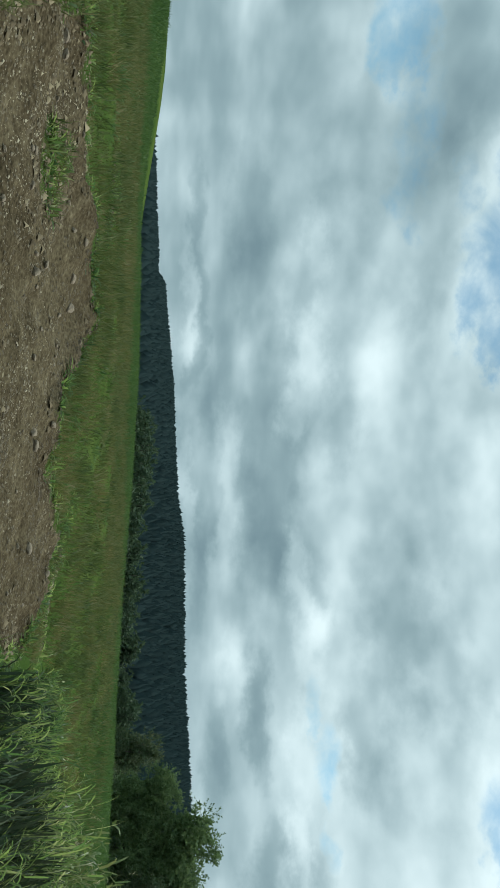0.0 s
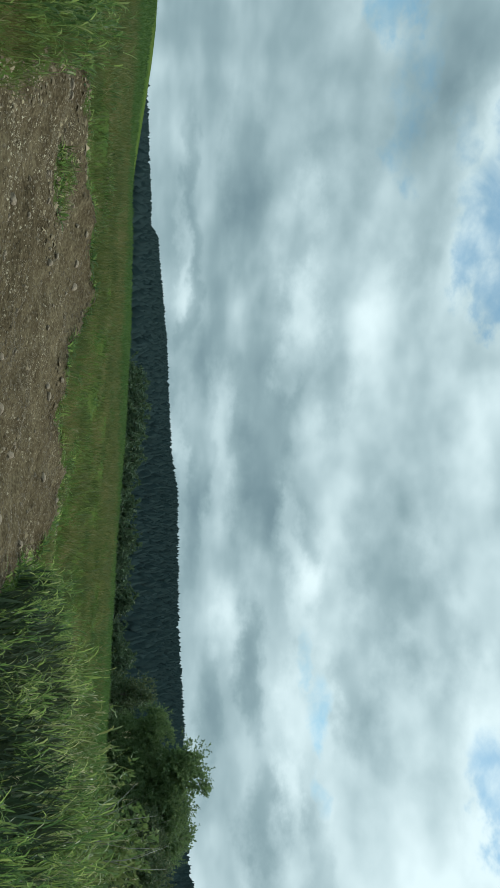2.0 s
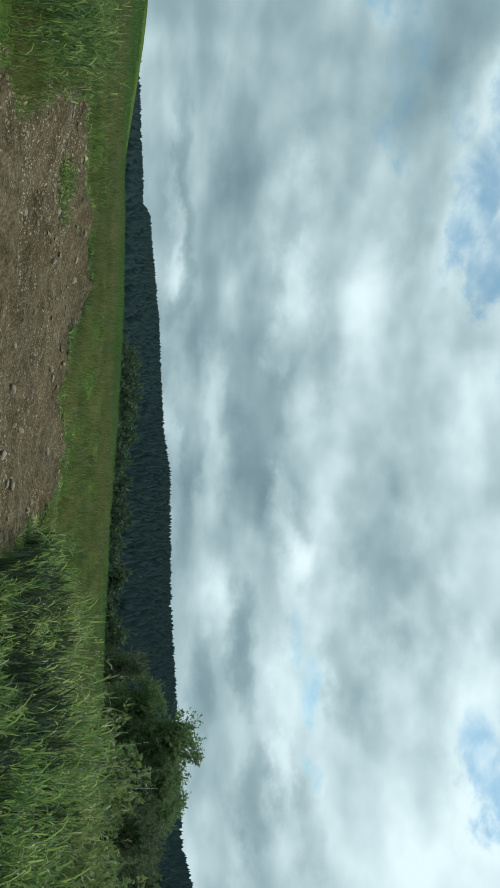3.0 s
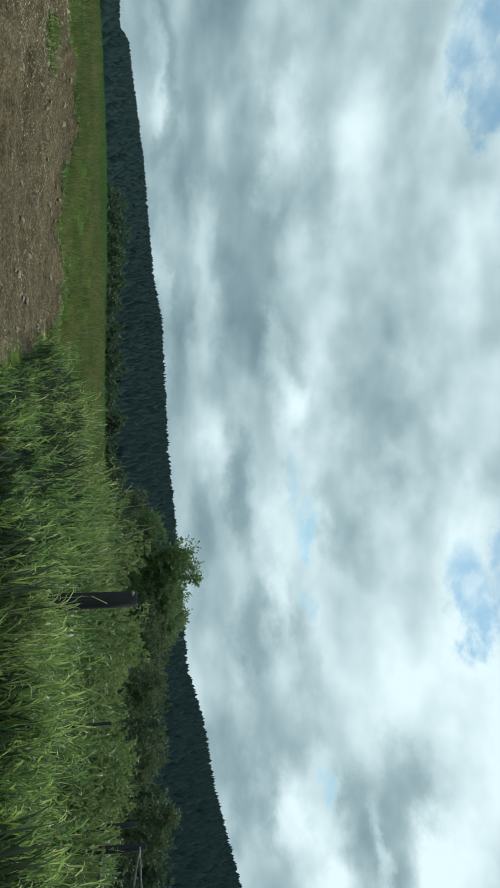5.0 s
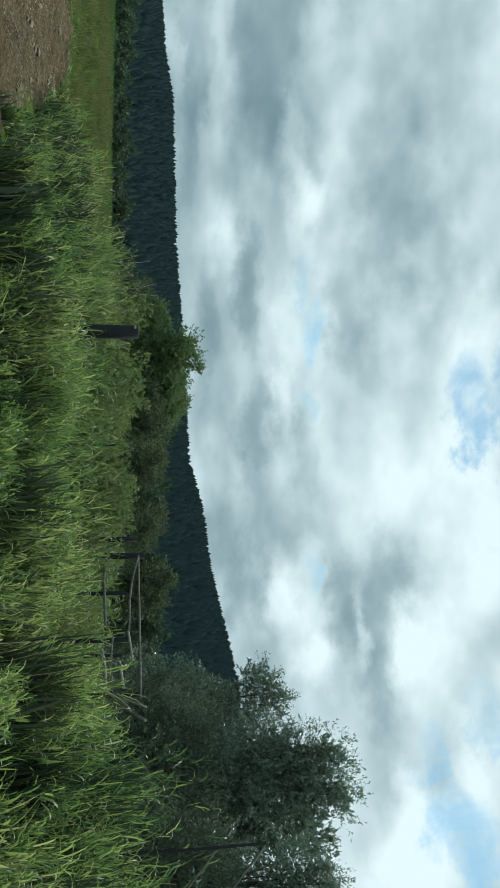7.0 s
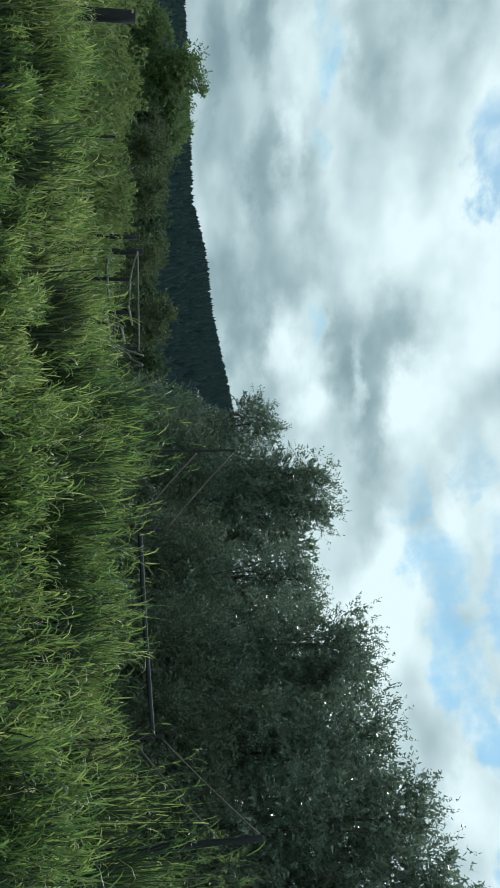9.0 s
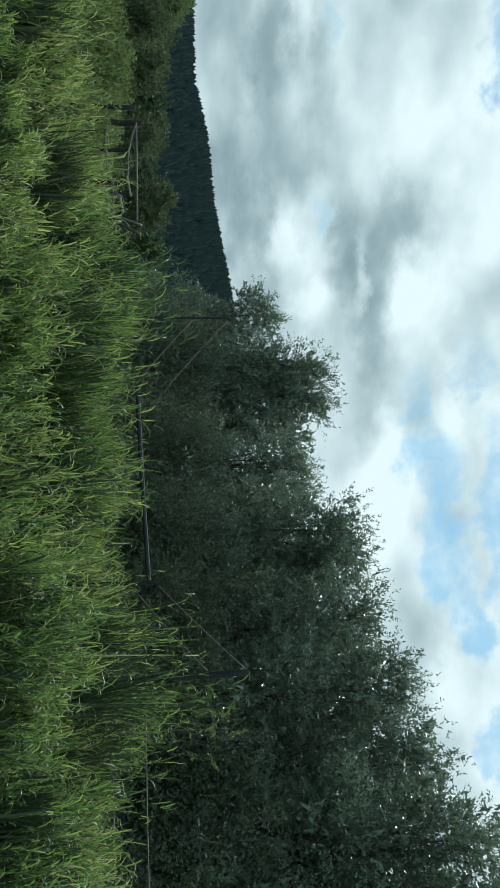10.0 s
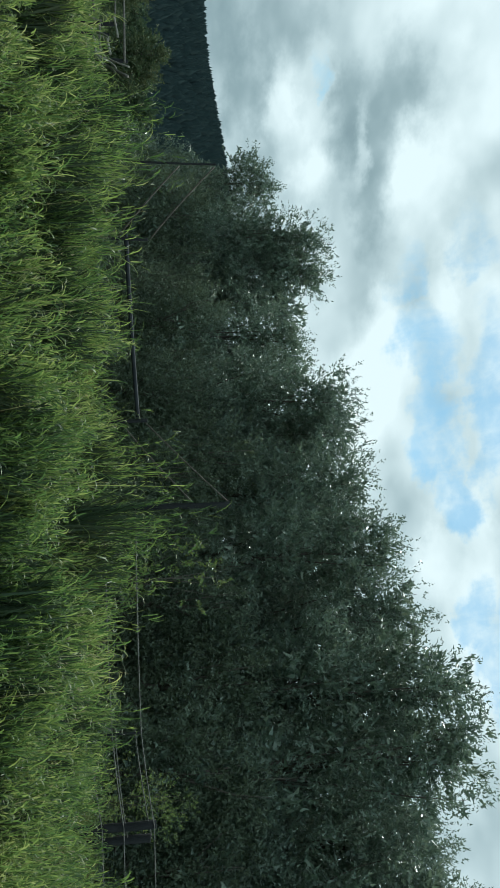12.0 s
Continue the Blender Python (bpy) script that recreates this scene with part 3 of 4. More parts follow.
def slivers(rng, x, y, tall, width, bend):
    """Short grass as narrow three-cornered blades: corners and faces."""
    k = len(x)
    a, b = rng.uniform(0, math.tau, k), rng.uniform(0, math.tau, k)
    z = land(x, y) - 0.015
    ax, ay = np.cos(b) * width * 0.5, np.sin(b) * width * 0.5
    lean = bend * rng.uniform(0.1, 1.2, k) * tall
    verts = np.stack([np.stack([x - ax, y - ay, z], 1), np.stack([x + ax, y + ay, z], 1), np.stack([x + lean * np.cos(a), y + lean * np.sin(a), z + tall], 1)], 1)
    return verts.reshape(-1, 3), np.arange(k * 3).reshape(-1, 3)


def make_meadow():
    rng = np.random.RandomState(9)
    count = 290000
    r, a = 4 + 46 * rng.uniform(0, 1, count) ** 1.25, np.radians(rng.uniform(-42, 50, count))
    x, y = r * np.sin(a), r * np.cos(a)
    keep = (dirt(x, y) + 0.3 * rng.uniform(-1, 1, count) < 0.42) & ~((x > front(y) - 0.3) & (x < front(y) + 5.0) & (y < 10.5))
    x, y, r = x[keep], y[keep], r[keep]
    tall = (0.10 + 0.05 * smooth(14, 30, r) + 0.045 * waves(x, y, 1.4, 31) + 0.045 * waves(x, y, 0.5, 33)) * rng.uniform(0.5, 1.5, len(x))
    far = r + 4.0 * waves(x, y, 6.0, 34) + 3.0 * rng.uniform(-1, 1, len(r)) > 24 - 0.15 * x
    for name, mine, mat, label in (("meadow_grass", ~far, MEADOW, "short green meadow grass with yellowed patches"), ("fresh_grass", far, FRESH, "fresh bright green grass farther out on the meadow")):
        thing(name, mesh_of(name, *slivers(rng, x[mine], y[mine], np.clip(tall[mine], 0.03, 0.4), 0.007 + 0.0011 * r[mine], 0.8)), mat, label=label, category="grass", kind="stuff")
    x, y = rng.uniform(7, 34, 60000), rng.uniform(-22, 26, 60000)
    keep = x > front(y) + 3.5
    x, y = x[keep], y[keep]
    thing("pasture_grass", mesh_of("pasture_grass", *slivers(rng, x, y, (0.20 + 0.1 * waves(x, y, 2.0, 32)) * rng.uniform(0.5, 1.5, len(x)), np.full(len(x), 0.03), 0.6)), MEADOW, label="grazed green pasture grass behind the fence", category="grass", kind="stuff")
    gx, gy = rng.uniform(-16, 9, 640), 7.5 + 26 * rng.uniform(0, 1, 640) ** 1.3
    keep = dirt(gx, gy) < 0.2
    gx, gy = gx[keep], gy[keep]
    half = np.arange(len(gx)) % 2 == 0
    for name, mine, mat, label in (("grass_tussocks", half, MEADOW, "rough olive grass tussocks dotted over the meadow"), ("green_tussocks", ~half, FRESH, "dark green leafy tufts dotted over the meadow")):
        bx, by, tall, dx, dy = tufts(rng, gx[mine], gy[mine], 30, rng.uniform(0.12, 0.30, mine.sum()), rng.uniform(0.1, 0.34, mine.sum()), 0.7)
        thing(name, mesh_of(name, *ribbons(rng, bx, by, tall, rng.uniform(0.007, 0.016, len(bx)), dx, dy, 0.5)), mat, label=label, category="grass", kind="stuff")
    gx, gy = rng.uniform(-6.5, 2.2, 5200), rng.uniform(5.6, 10.2, 5200)
    bare = dirt(gx, gy)
    keep = (bare > 0.04) & (bare < 0.55) & (rng.uniform(0, 1, 5200) < 0.62)
    gx, gy = gx[keep], gy[keep]
    bx, by, tall, dx, dy = tufts(rng, gx, gy, 12, rng.uniform(0.06, 0.20, len(gx)), rng.uniform(0.03, 0.10, len(gx)), 1.1)
    thing("edge_weeds", mesh_of("edge_weeds", *ribbons(rng, bx, by, tall, rng.uniform(0.010, 0.024, len(bx)), dx, dy, 0.5)), TALL, label="low leafy weeds creeping over the edge of the earth", category="weeds", kind="stuff")


make_tall_grass()
make_meadow()


# ---- trees ----
def tube(path, radii, sides=7):
    """A bent, tapered round bar through the points."""
    pts = [Vector(p) for p in path]
    verts, faces = [], []
    for i, p in enumerate(pts):
        d = (pts[min(i + 1, len(pts) - 1)] - pts[max(i - 1, 0)]).normalized()
        u = d.orthogonal().normalized()
        if abs(d.z) < 0.95:
            u = Vector((0, 0, 1)).cross(d).normalized()
        w = d.cross(u)
        for k in range(sides):
            a = math.tau * k / sides
            verts.append(tuple(p + (u * math.cos(a) + w * math.sin(a)) * radii[i]))
    for i in range(len(pts) - 1):
        for k in range(sides):
            a, b = i * sides + k, i * sides + (k + 1) % sides
            faces.append((a, b, b + sides, a + sides))
    c0, c1 = len(verts), len(verts) + 1
    verts += [tuple(pts[0]), tuple(pts[-1])]
    last = (len(pts) - 1) * sides
    for k in range(0, sides):
        faces.append((c0, (k + 1) % sides, k, k))
        faces.append((c1, last + k, last + (k + 1) % sides, last + (k + 1) % sides))
    return verts, faces


def bars(name, list_of_tubes):
    """Several tubes in one mesh, with closed ends."""
    bm = bmesh.new()
    for verts, faces in list_of_tubes:
        vs = [bm.verts.new(v) for v in verts]
        for f in faces:
            ids = list(dict.fromkeys(f))
            if len(ids) > 2:
                bm.faces.new([vs[i] for i in ids])
    for f in bm.faces:
        f.smooth = True
    me = bpy.data.meshes.new(name)
    bm.to_mesh(me)
    bm.free()
    return me


def leaves(rng, base, axis, size, narrow):
    """Pointed three-cornered leaves, broad at the stalk: their corners."""
    k = len(base)
    axis = axis / np.linalg.norm(axis, axis=1)[:, None]
    side = np.cross(axis, rng.normal(size=(k, 3)))
    side /= np.linalg.norm(side, axis=1)[:, None]
    verts = np.stack([base - side * size * narrow * 0.5, base + side * size * narrow * 0.5, base + axis * size], 1)
    return verts.reshape(-1, 3)


def make_tree(name, seed, tall, spread, lobes, sprays, per_spray, leaf, mat, low=0.1, upright=0.5, narrow=0.45, inner=0.35, fill=1.2, stout=1.0, clump=0.0, taper=0.75):
    """A tree of a tapered trunk with limbs and a crown of leafy sprays about several uneven lobes. Stands at the origin."""
    rng = np.random.RandomState(seed)
    centres, radii = [], []
    for k in range(lobes):
        h = low + (1 - low) * (k + 0.7) / lobes
        out = spread * rng.uniform(0.12, 0.55) * (1.15 - taper * h)
        a = rng.uniform(0, math.tau)
        size = spread * rng.uniform(0.31, 0.52) * (1.15 - taper * 0.67 * h)
        z = min(h * tall, tall - size * 0.95)
        centres.append((out * math.cos(a), out * math.sin(a), z))
        radii.append((size, size, size * rng.uniform(1.0, 1.45)))
    centres, radii = np.array(centres), np.array(radii)
    pick = rng.choice(lobes, sprays, p=radii[:, 0] ** 2 / np.sum(radii[:, 0] ** 2))
    d = rng.normal(size=(sprays, 3))
    d /= np.linalg.norm(d, axis=1)[:, None]
    if clump:
        boughs = rng.normal(size=(lobes, 11, 3)) + np.array([0, 0, 0.25])
        boughs /= np.linalg.norm(boughs, axis=2)[:, :, None]
        bunched = boughs[pick, rng.randint(0, 11, sprays)] + clump * d * rng.uniform(0.4, 1.3, sprays)[:, None]
        bunched /= np.linalg.norm(bunched, axis=1)[:, None]
    deep = rng.uniform(0, 1, sprays) < inner
    r = np.where(deep, 0.55 * rng.uniform(0, 1, sprays) ** 0.33, rng.uniform(0.0, 1.0, sprays) ** 0.25)
    if clump:
        d = np.where(deep[:, None], d, bunched)
    p = centres[pick] + d * radii[pick] * r[:, None]
    p[:, 2] = np.maximum(p[:, 2], 0.25)
    grow = d + np.array([0, 0, upright]) + 0.35 * rng.normal(size=(sprays, 3))
    grow /= np.linalg.norm(grow, axis=1)[:, None]
    long = spread * rng.uniform(0.07, 0.22, sprays) ** np.where(rng.uniform(0, 1, sprays) < 0.12, 0.75, 1.0)
    k = sprays * per_spray
    s = np.tile(np.linspace(0, 1, per_spray), sprays)
    idx = np.repeat(np.arange(sprays), per_spray)
    base = p[idx] + grow[idx] * (long[idx] * s)[:, None]
    base[:, 2] -= 0.25 * long[idx] * s ** 2
    base += rng.normal(size=(k, 3)) * (0.024 * spread * (1 - 0.8 * s))[:, None]
    axis = grow[idx] * 0.8 + rng.normal(size=(k, 3)) * 0.7
    size = (leaf * rng.uniform(0.6, 1.35, k) * np.where(deep[idx], fill, 1.0))[:, None]
    verts = leaves(rng, base, axis, size, narrow)
    faces = np.arange(k * 3).reshape(-1, 3)
    root = new(name)
    crown = thing("crown", mesh_of(name + "_crown", verts, faces), mat, root)
    wood = [tube([(0, 0, -0.3), (0.03 * spread, 0, tall * 0.25), (-0.02 * spread, 0.04 * spread, tall * 0.55), (0, 0, tall * 0.9)], [tall * stout * w for w in (0.022, 0.017, 0.011, 0.002)], 8)]
    for c, rad in zip(centres, radii):
        z0 = max(0.4, c[2] * rng.uniform(0.35, 0.6))
        mid = (c[0] * 0.4, c[1] * 0.4, (z0 + c[2]) * 0.5)
        wood.append(tube([(0, 0, z0), mid, tuple(c), (c[0] * 1.2, c[1] * 1.2, c[2] + rad[2] * 0.7)], [tall * stout * w for w in (0.010, 0.007, 0.004, 0.0012)], 5))
    thing("trunk", bars(name + "_trunk", wood), BARK, root)
    return root


def stand(ob, x, y, turn=0.0, size=1.0, sink=0.0):
    ob.matrix_basis = pose(x, y, float(land(x, y)) - sink, 0, 0, turn) @ Matrix.Scale(size, 4)
    return ob


def stand_copy(ob, x, y, turn, size):
    made = copy_thing(ob, pose(x, y, float(land(x, y)), 0, 0, turn))
    made.scale = (size, size, size)
    return made


def make_belt():
    label = "tall grey-green willow with feathery dark leaves behind the pasture"
    kinds = [make_tree("willow_tree", 40 + i, 16.5, 6.4, 18, 2400, 15, 0.17, WILLOW, 0.02, 0.6, 0.46, 0.36, 1.9, stout=0.45, clump=0.27) for i in range(4)]
    kinds.append(make_tree("willow_tree", 49, 16.5, 6.4, 14, 900, 12, 0.40, WILLOW, 0.02, 0.6, 0.6, 0.5, 1.6, stout=0.45))
    rng = np.random.RandomState(5)
    spots = []
    for az, el, back in ((43.0, 10.8, 0), (46.6, 13.9, -2), (48.6, 14.4, 2), (53.0, 13.0, 0), (57.6, 16.4, -1), (60.4, 16.8, 2), (64.5, 17.4, 0), (69.0, 19.2, -1), (73.6, 20.6, 2), (78.6, 22.6, 0), (83.0, 23.3, -1), (87.5, 19.8, 3), (91.5, 20.6, 0), (97.0, 21.0, 0),
                         (50.5, 12.4, 8), (56.0, 13.0, 8), (66.0, 16.0, 8), (76.0, 18.5, 8), (88.0, 18.5, 9), (46.0, 10.5, 7), (61.5, 14.0, 7), (71.0, 16.0, 8), (81.5, 19.0, 8), (94.0, 18.0, 8)):
        a = radians(az)
        d = 38.0 / (math.sin(a) - 0.26 * math.cos(a)) + back
        spots.append((d * math.sin(a), -10.5 + d * math.cos(a), d * math.tan(radians(el)) + 1.2))
    for i, (x, y, top) in enumerate(spots):
        size = (top - float(land(x, y))) / 16.5
        if i < 4 or i == 14:
            kind = kinds[min(i, 4)]
            stand(kind, x, y, 70 * i, size)
            tagged(kind, label, "tree", "belt of willows")
        else:
            stand_copy(kinds[4] if i > 14 else kinds[i % 4], x, y, float(rng.uniform(0, 360)), size)


def make_lone_trees():
    oak = make_tree("oak_tree", 71, 13.0, 7.0, 16, 2400, 13, 0.27, OAK_LEAF, 0.06, 0.25, 0.75, 0.22, 1.8, stout=0.7, clump=0.40, taper=0.30)
    tagged(stand(oak, 25.5, 58.2, 20, (7.4 - float(land(25.5, 58.2))) / 13.0), "round-topped broadleaf tree standing clear of the far wood", "tree")
    far = make_tree("field_tree", 91, 8.5, 5.5, 11, 430, 10, 0.44, OAK, 0.0, 0.2, 0.8)
    tagged(stand(far, 12, 150), "round broadleaf tree at the foot of the dark wood", "tree", "trees below the wood")
    low = make_tree("hedge_tree", 81, 6.5, 4.6, 10, 1100, 13, 0.22, HEDGE, 0.0, 0.5, 0.6, clump=0.40)
    tagged(stand(low, 27, 48, 0, 0.72), "low olive-green hedge tree beyond the meadow", "tree", "hedge trees")
    rng = np.random.RandomState(15)
    for az, d, size in ((27.0, 60, 0.62), (32.5, 50, 0.66), (36.0, 62, 0.75), (22.0, 74, 0.72), (40.5, 66, 0.9), (18.0, 84, 0.8), (38.0, 46, 0.55), (25.5, 84, 0.70), (30.0, 80, 0.85)):
        stand_copy(low, d * math.sin(radians(az)), d * math.cos(radians(az)), float(rng.uniform(0, 360)), size)
    for x, y, size in ((28.9, 57.0, 0.46), (22.8, 60.5, 0.36), (27.0, 56.0, 0.42), (31.0, 57.5, 0.36)):
        tagged(stand_copy(oak, x, y, float(rng.uniform(0, 360)), size), "low spreading broadleaf tree beside the taller one", "tree")
    bush = make_tree("undergrowth_bush", 83, 6.0, 4.8, 10, 1150, 12, 0.115, THICKET, 0.0, 0.4, 0.5, 0.4, 1.5)
    for k in range(17):
        y = -22 + 64 * (k + rng.uniform(0, 0.6)) / 17
        spot = 37.5 + 0.26 * y + rng.uniform(-1, 2)
        made = stand(bush, spot, y) if k == 0 else stand_copy(bush, spot, y, float(rng.uniform(0, 360)), rng.uniform(1.0, 1.5))
        tagged(made, "dense dark undergrowth bush at the foot of the willows", "bush", "undergrowth bushes")
    for k in range(26):
        az, d = -5.4 + 26.4 * (k + rng.uniform(0, 0.8)) / 26, rng.uniform(135, 185)
        x, y = d * math.sin(radians(az)), d * math.cos(radians(az))
        top = 1.2 + d * math.tan(radians(rng.uniform(-0.1, 0.75) + 0.5 * (-4.0 < az < -0.5)))
        stand_copy(far, x, y, float(rng.uniform(0, 360)), (top - float(land(x, y))) / 8.5)
    for k in range(9):
        az, d = 27 + 19 * (k + rng.uniform(0, 0.5)) / 9, rng.uniform(92, 104)
        stand_copy(far, d * math.sin(radians(az)), d * math.cos(radians(az)), float(rng.uniform(0, 360)), rng.uniform(0.78, 0.98))


def make_forest():
    """Spruces on the far slope: layered, notched cones, all in one mesh."""
    rng = np.random.RandomState(33)
    count = 18500
    az, r = np.radians(rng.uniform(-38, 62, count)), 440 + 490 * rng.uniform(0, 1, count) ** 0.62
    keep = (np.degrees(az) > -13.9) | (np.degrees(az) > -23.5 + 3.0 * rng.uniform(0, 1, count))
    az, r = az[keep], r[keep]
    count = len(r)
    x, y = r * np.sin(az), r * np.cos(az)
    z, tall = land(x, y) - 0.4, SPRUCE_TALL * rng.uniform(0.78, 1.06, count)
    wide = tall * rng.uniform(0.26, 0.38, count)
    tall = tall * (0.75 + 0.25 * smooth(-60, 40, x)) * np.where(r < 850, rng.uniform(0.80, 1.05, count), 1.0)
    sides, verts = 4, []
    tiers = ((0.04, 1.0), (0.55, 0.75), (1.0, 0.02))
    turn = rng.uniform(0, math.tau, count)
    for h, w in tiers:
        for k in range(sides):
            a = turn + math.tau * k / sides
            rr = wide * w * rng.uniform(0.7, 1.2, count)
            verts.append(np.stack([x + rr * np.cos(a), y + rr * np.sin(a), z + tall * (h + rng.uniform(-0.02, 0.02, count))], 1))
    verts = np.stack(verts, 1).reshape(-1, 3)
    local = []
    for t in range(len(tiers) - 1):
        for k in range(sides):
            a, b = t * sides + k, t * sides + (k + 1) % sides
            local.append((a, b, b + sides, a + sides))
    step = len(tiers) * sides
    faces = (np.arange(count)[:, None, None] * step + np.array(local)[None]).reshape(-1, 4)
    thing("spruce_forest", soften(mesh_of("spruce_forest", verts, faces)), HAZY_SPRUCE, label="dark spruce forest on the far hillside, tinted blue for haze", category="forest", kind="stuff")


make_belt()
make_lone_trees()
make_forest()


# ---- fences and gate ----
def post(name, x, y, top, radius, mat, label, lean=(0, 0), group="fence posts", square=False):
    z0 = float(land(x, y)) - 0.35
    rings, n = 7, 9
    rng = np.random.RandomState(int(abs(x * 100 + y * 10)))
    path = [(lean[0] * s + rng.uniform(-0.006, 0.006), lean[1] * s + rng.uniform(-0.006, 0.006), (top - z0) * s) for s in np.linspace(0, 1, rings)]
    radii = [radius * (1.06 - 0.1 * s) for s in np.linspace(0, 1, rings)]
    path.append((path[-1][0], path[-1][1], top - z0 + 0.012))
    radii.append(radius * 0.72)
    me = bars(name, [tube(path, radii, n)])
    ob = thing(name, me, mat, label=label, category="post", group=group)
    ob.location = (x, y, z0)
    return ob


def rail(name, a, b, radius, mat, label, sag=0.03, category="rail", group="", parent=None):
    a, b = Vector(a), Vector(b)
    pts = []
    for s in np.linspace(0, 1, 9):
        p = a.lerp(b, s) - a
        p.z -= sag * 4 * s * (1 - s)
        pts.append(tuple(p))
    ob = thing(name, bars(name, [tube(pts, [radius] * 9, 7)]), mat, parent, label, category if parent is None else "", group)
    ob.location = a
    return ob


tarred = post("fence_post", 4.0, 2.7, 1.40, 0.090, TARRED, "dark tarred round post standing in tall grass")
thing("insulator", bars("insulator", [tube([(-0.075, -0.055, 1.66), (-0.105, -0.075, 1.665), (-0.120, -0.085, 1.665)], [0.016, 0.020, 0.012], 8)]), BLEACHED, tarred, "small pale insulator near the top")
post("fence_post", 6.2, 3.9, 1.10, 0.022, TARRED, "thin dark stake standing among tall weeds")

# wooden rail fence along the verge, from the corner to the gateway
FENCE = ((9.20, 5.34, 1.60), (8.65, 3.50, 1.38), (8.13, 1.76, 1.33), (7.98, 1.27, 1.20), (7.66, 0.20, 1.46))
for (x, y, top), radius in zip(FENCE, (0.062, 0.034, 0.034, 0.026, 0.030)):
    post("fence_post", x, y, top, radius, TARRED, "dark weathered round post of the wooden rail fence", (0.02, 0.01))
post("brace_post", 9.00, 5.55, 1.48, 0.050, TARRED, "leaning dark brace post beside the fence corner", (0.12, 0.20))
rail("fence_rail", (9.14, 5.24, 1.50), (7.62, 0.10, 1.42), 0.019, OLD_WOOD, "pale weathered pole along the top of the fence", 0.0, group="fence rails")
rail("fence_rail", (9.08, 5.10, 1.50), (8.36, 2.72, 1.31), 0.020, OLD_WOOD, "sagging weathered pole under the top rail", 0.03, group="fence rails")
rail("fence_rail", (8.40, 2.85, 1.32), (8.12, 1.86, 1.30), 0.017, OLD_WOOD, "thin pale pole tied beside the sagging rail", 0.0, group="fence rails")
rail("fence_rail", (8.12, 1.90, 1.29), (7.84, 1.00, 1.34), 0.018, BLEACHED, "thin bleached pole ending short of the gateway", 0.0, group="fence rails")
rail("fence_rail", (9.13, 5.30, 0.95), (8.60, 3.50, 0.90), 0.024, OLD_WOOD, "grey lower pole of the wooden fence", 0.01, group="fence rails")
rail("fence_rail", (8.62, 3.70, 0.92), (8.22, 2.20, 0.97), 0.020, OLD_WOOD, "grey lower pole lapped over its neighbour", 0.0, group="fence rails")
rail("fence_rail", (8.06, 1.72, 1.08), (7.62, 0.25, 1.09), 0.016, OLD_WOOD, "thin grey pole in the middle of the fence end", 0.02, group="fence rails")
rail("fence_rail", (7.95, 1.35, 0.94), (7.62, 0.22, 1.01), 0.017, BLEACHED, "bleached low pole of the fence end", -0.02, group="fence rails")
rail("broken_rail", (7.84, 0.98, 1.17), (7.64, 0.30, 1.22), 0.021, BLEACHED, "broken pale rail lodged across the fence end", 0.0, group="fence rails")

for a, b, bow in (((7.80, 1.05, 0.90), (7.72, 0.80, 1.13), 0.03), ((7.74, 0.95, 1.02), (7.62, 0.62, 1.20), -0.05), ((7.60, 0.40, 0.86), (7.50, -0.05, 1.20), 0.05), ((7.58, 0.20, 1.00), (7.44, -0.28, 1.30), -0.04), ((7.74, 1.35, 0.92), (7.66, 1.10, 1.06), 0.04), ((7.55, 0.10, 1.15), (7.46, -0.22, 1.48), 0.03)):
    rail("dead_stick", a, b, 0.013, BLEACHED, "bleached dead stick lodged by the fence end", bow, "stick", "dead sticks")
rail("broken_board", (7.60, 0.10, 1.02), (7.48, -0.40, 1.46), 0.022, OLD_WOOD, "split bleached board leaning at the end of the fence", 0.02, "board")

# the gateway: two tall poles with stays to a stout barrier rail
post("gate_pole", 7.58, -1.98, 2.58, 0.015, TARRED, "tall weathered pole beside the pasture gateway", group="gate poles")
post("gate_pole", 10.12, -5.80, 2.74, 0.040, TARRED, "tall weathered pole beside the pasture gateway", group="gate poles")
post("short_post", 8.25, -2.70, 1.66, 0.024, TARRED, "short dark post carrying the barrier rail", group="gate posts")
post("short_post", 9.67, -4.70, 1.62, 0.026, TARRED, "short dark post carrying the barrier rail", group="gate posts")
rail("barrier_rail", (8.19, -2.60, 1.38), (9.63, -4.66, 1.50), 0.030, STEEL, "stout dark tube closing the gateway", 0.01)
for a, b in (((7.60, -2.0, 2.57), (8.25, -2.70, 1.70)), ((7.60, -2.0, 2.10), (8.22, -2.66, 1.30)), ((10.10, -5.76, 2.71), (9.67, -4.70, 1.58)), ((10.10, -5.76, 2.22), (9.70, -4.76, 1.30))):
    rail("stay_wire", a, b, 0.009, RUSTY, "rusty stay wire slanting from a tall pole", 0.02, "wire", "stay wires")

# wire fence beyond the gateway
post("fence_post", 12.24, -8.36, 1.47, 0.016, TARRED, "thin dark stake of the wire fence in tall grass")
post("fence_post", 13.20, -9.50, 1.66, 0.065, TARRED, "dark corner post of the wire fence")
post("fence_post", 13.34, -9.68, 1.58, 0.065, TARRED, "dark corner post of the wire fence", (0.03, 0.02))
post("fence_post", 14.2, -11.4, 1.66, 0.055, TARRED, "grey post of the wire fence in tall grass")
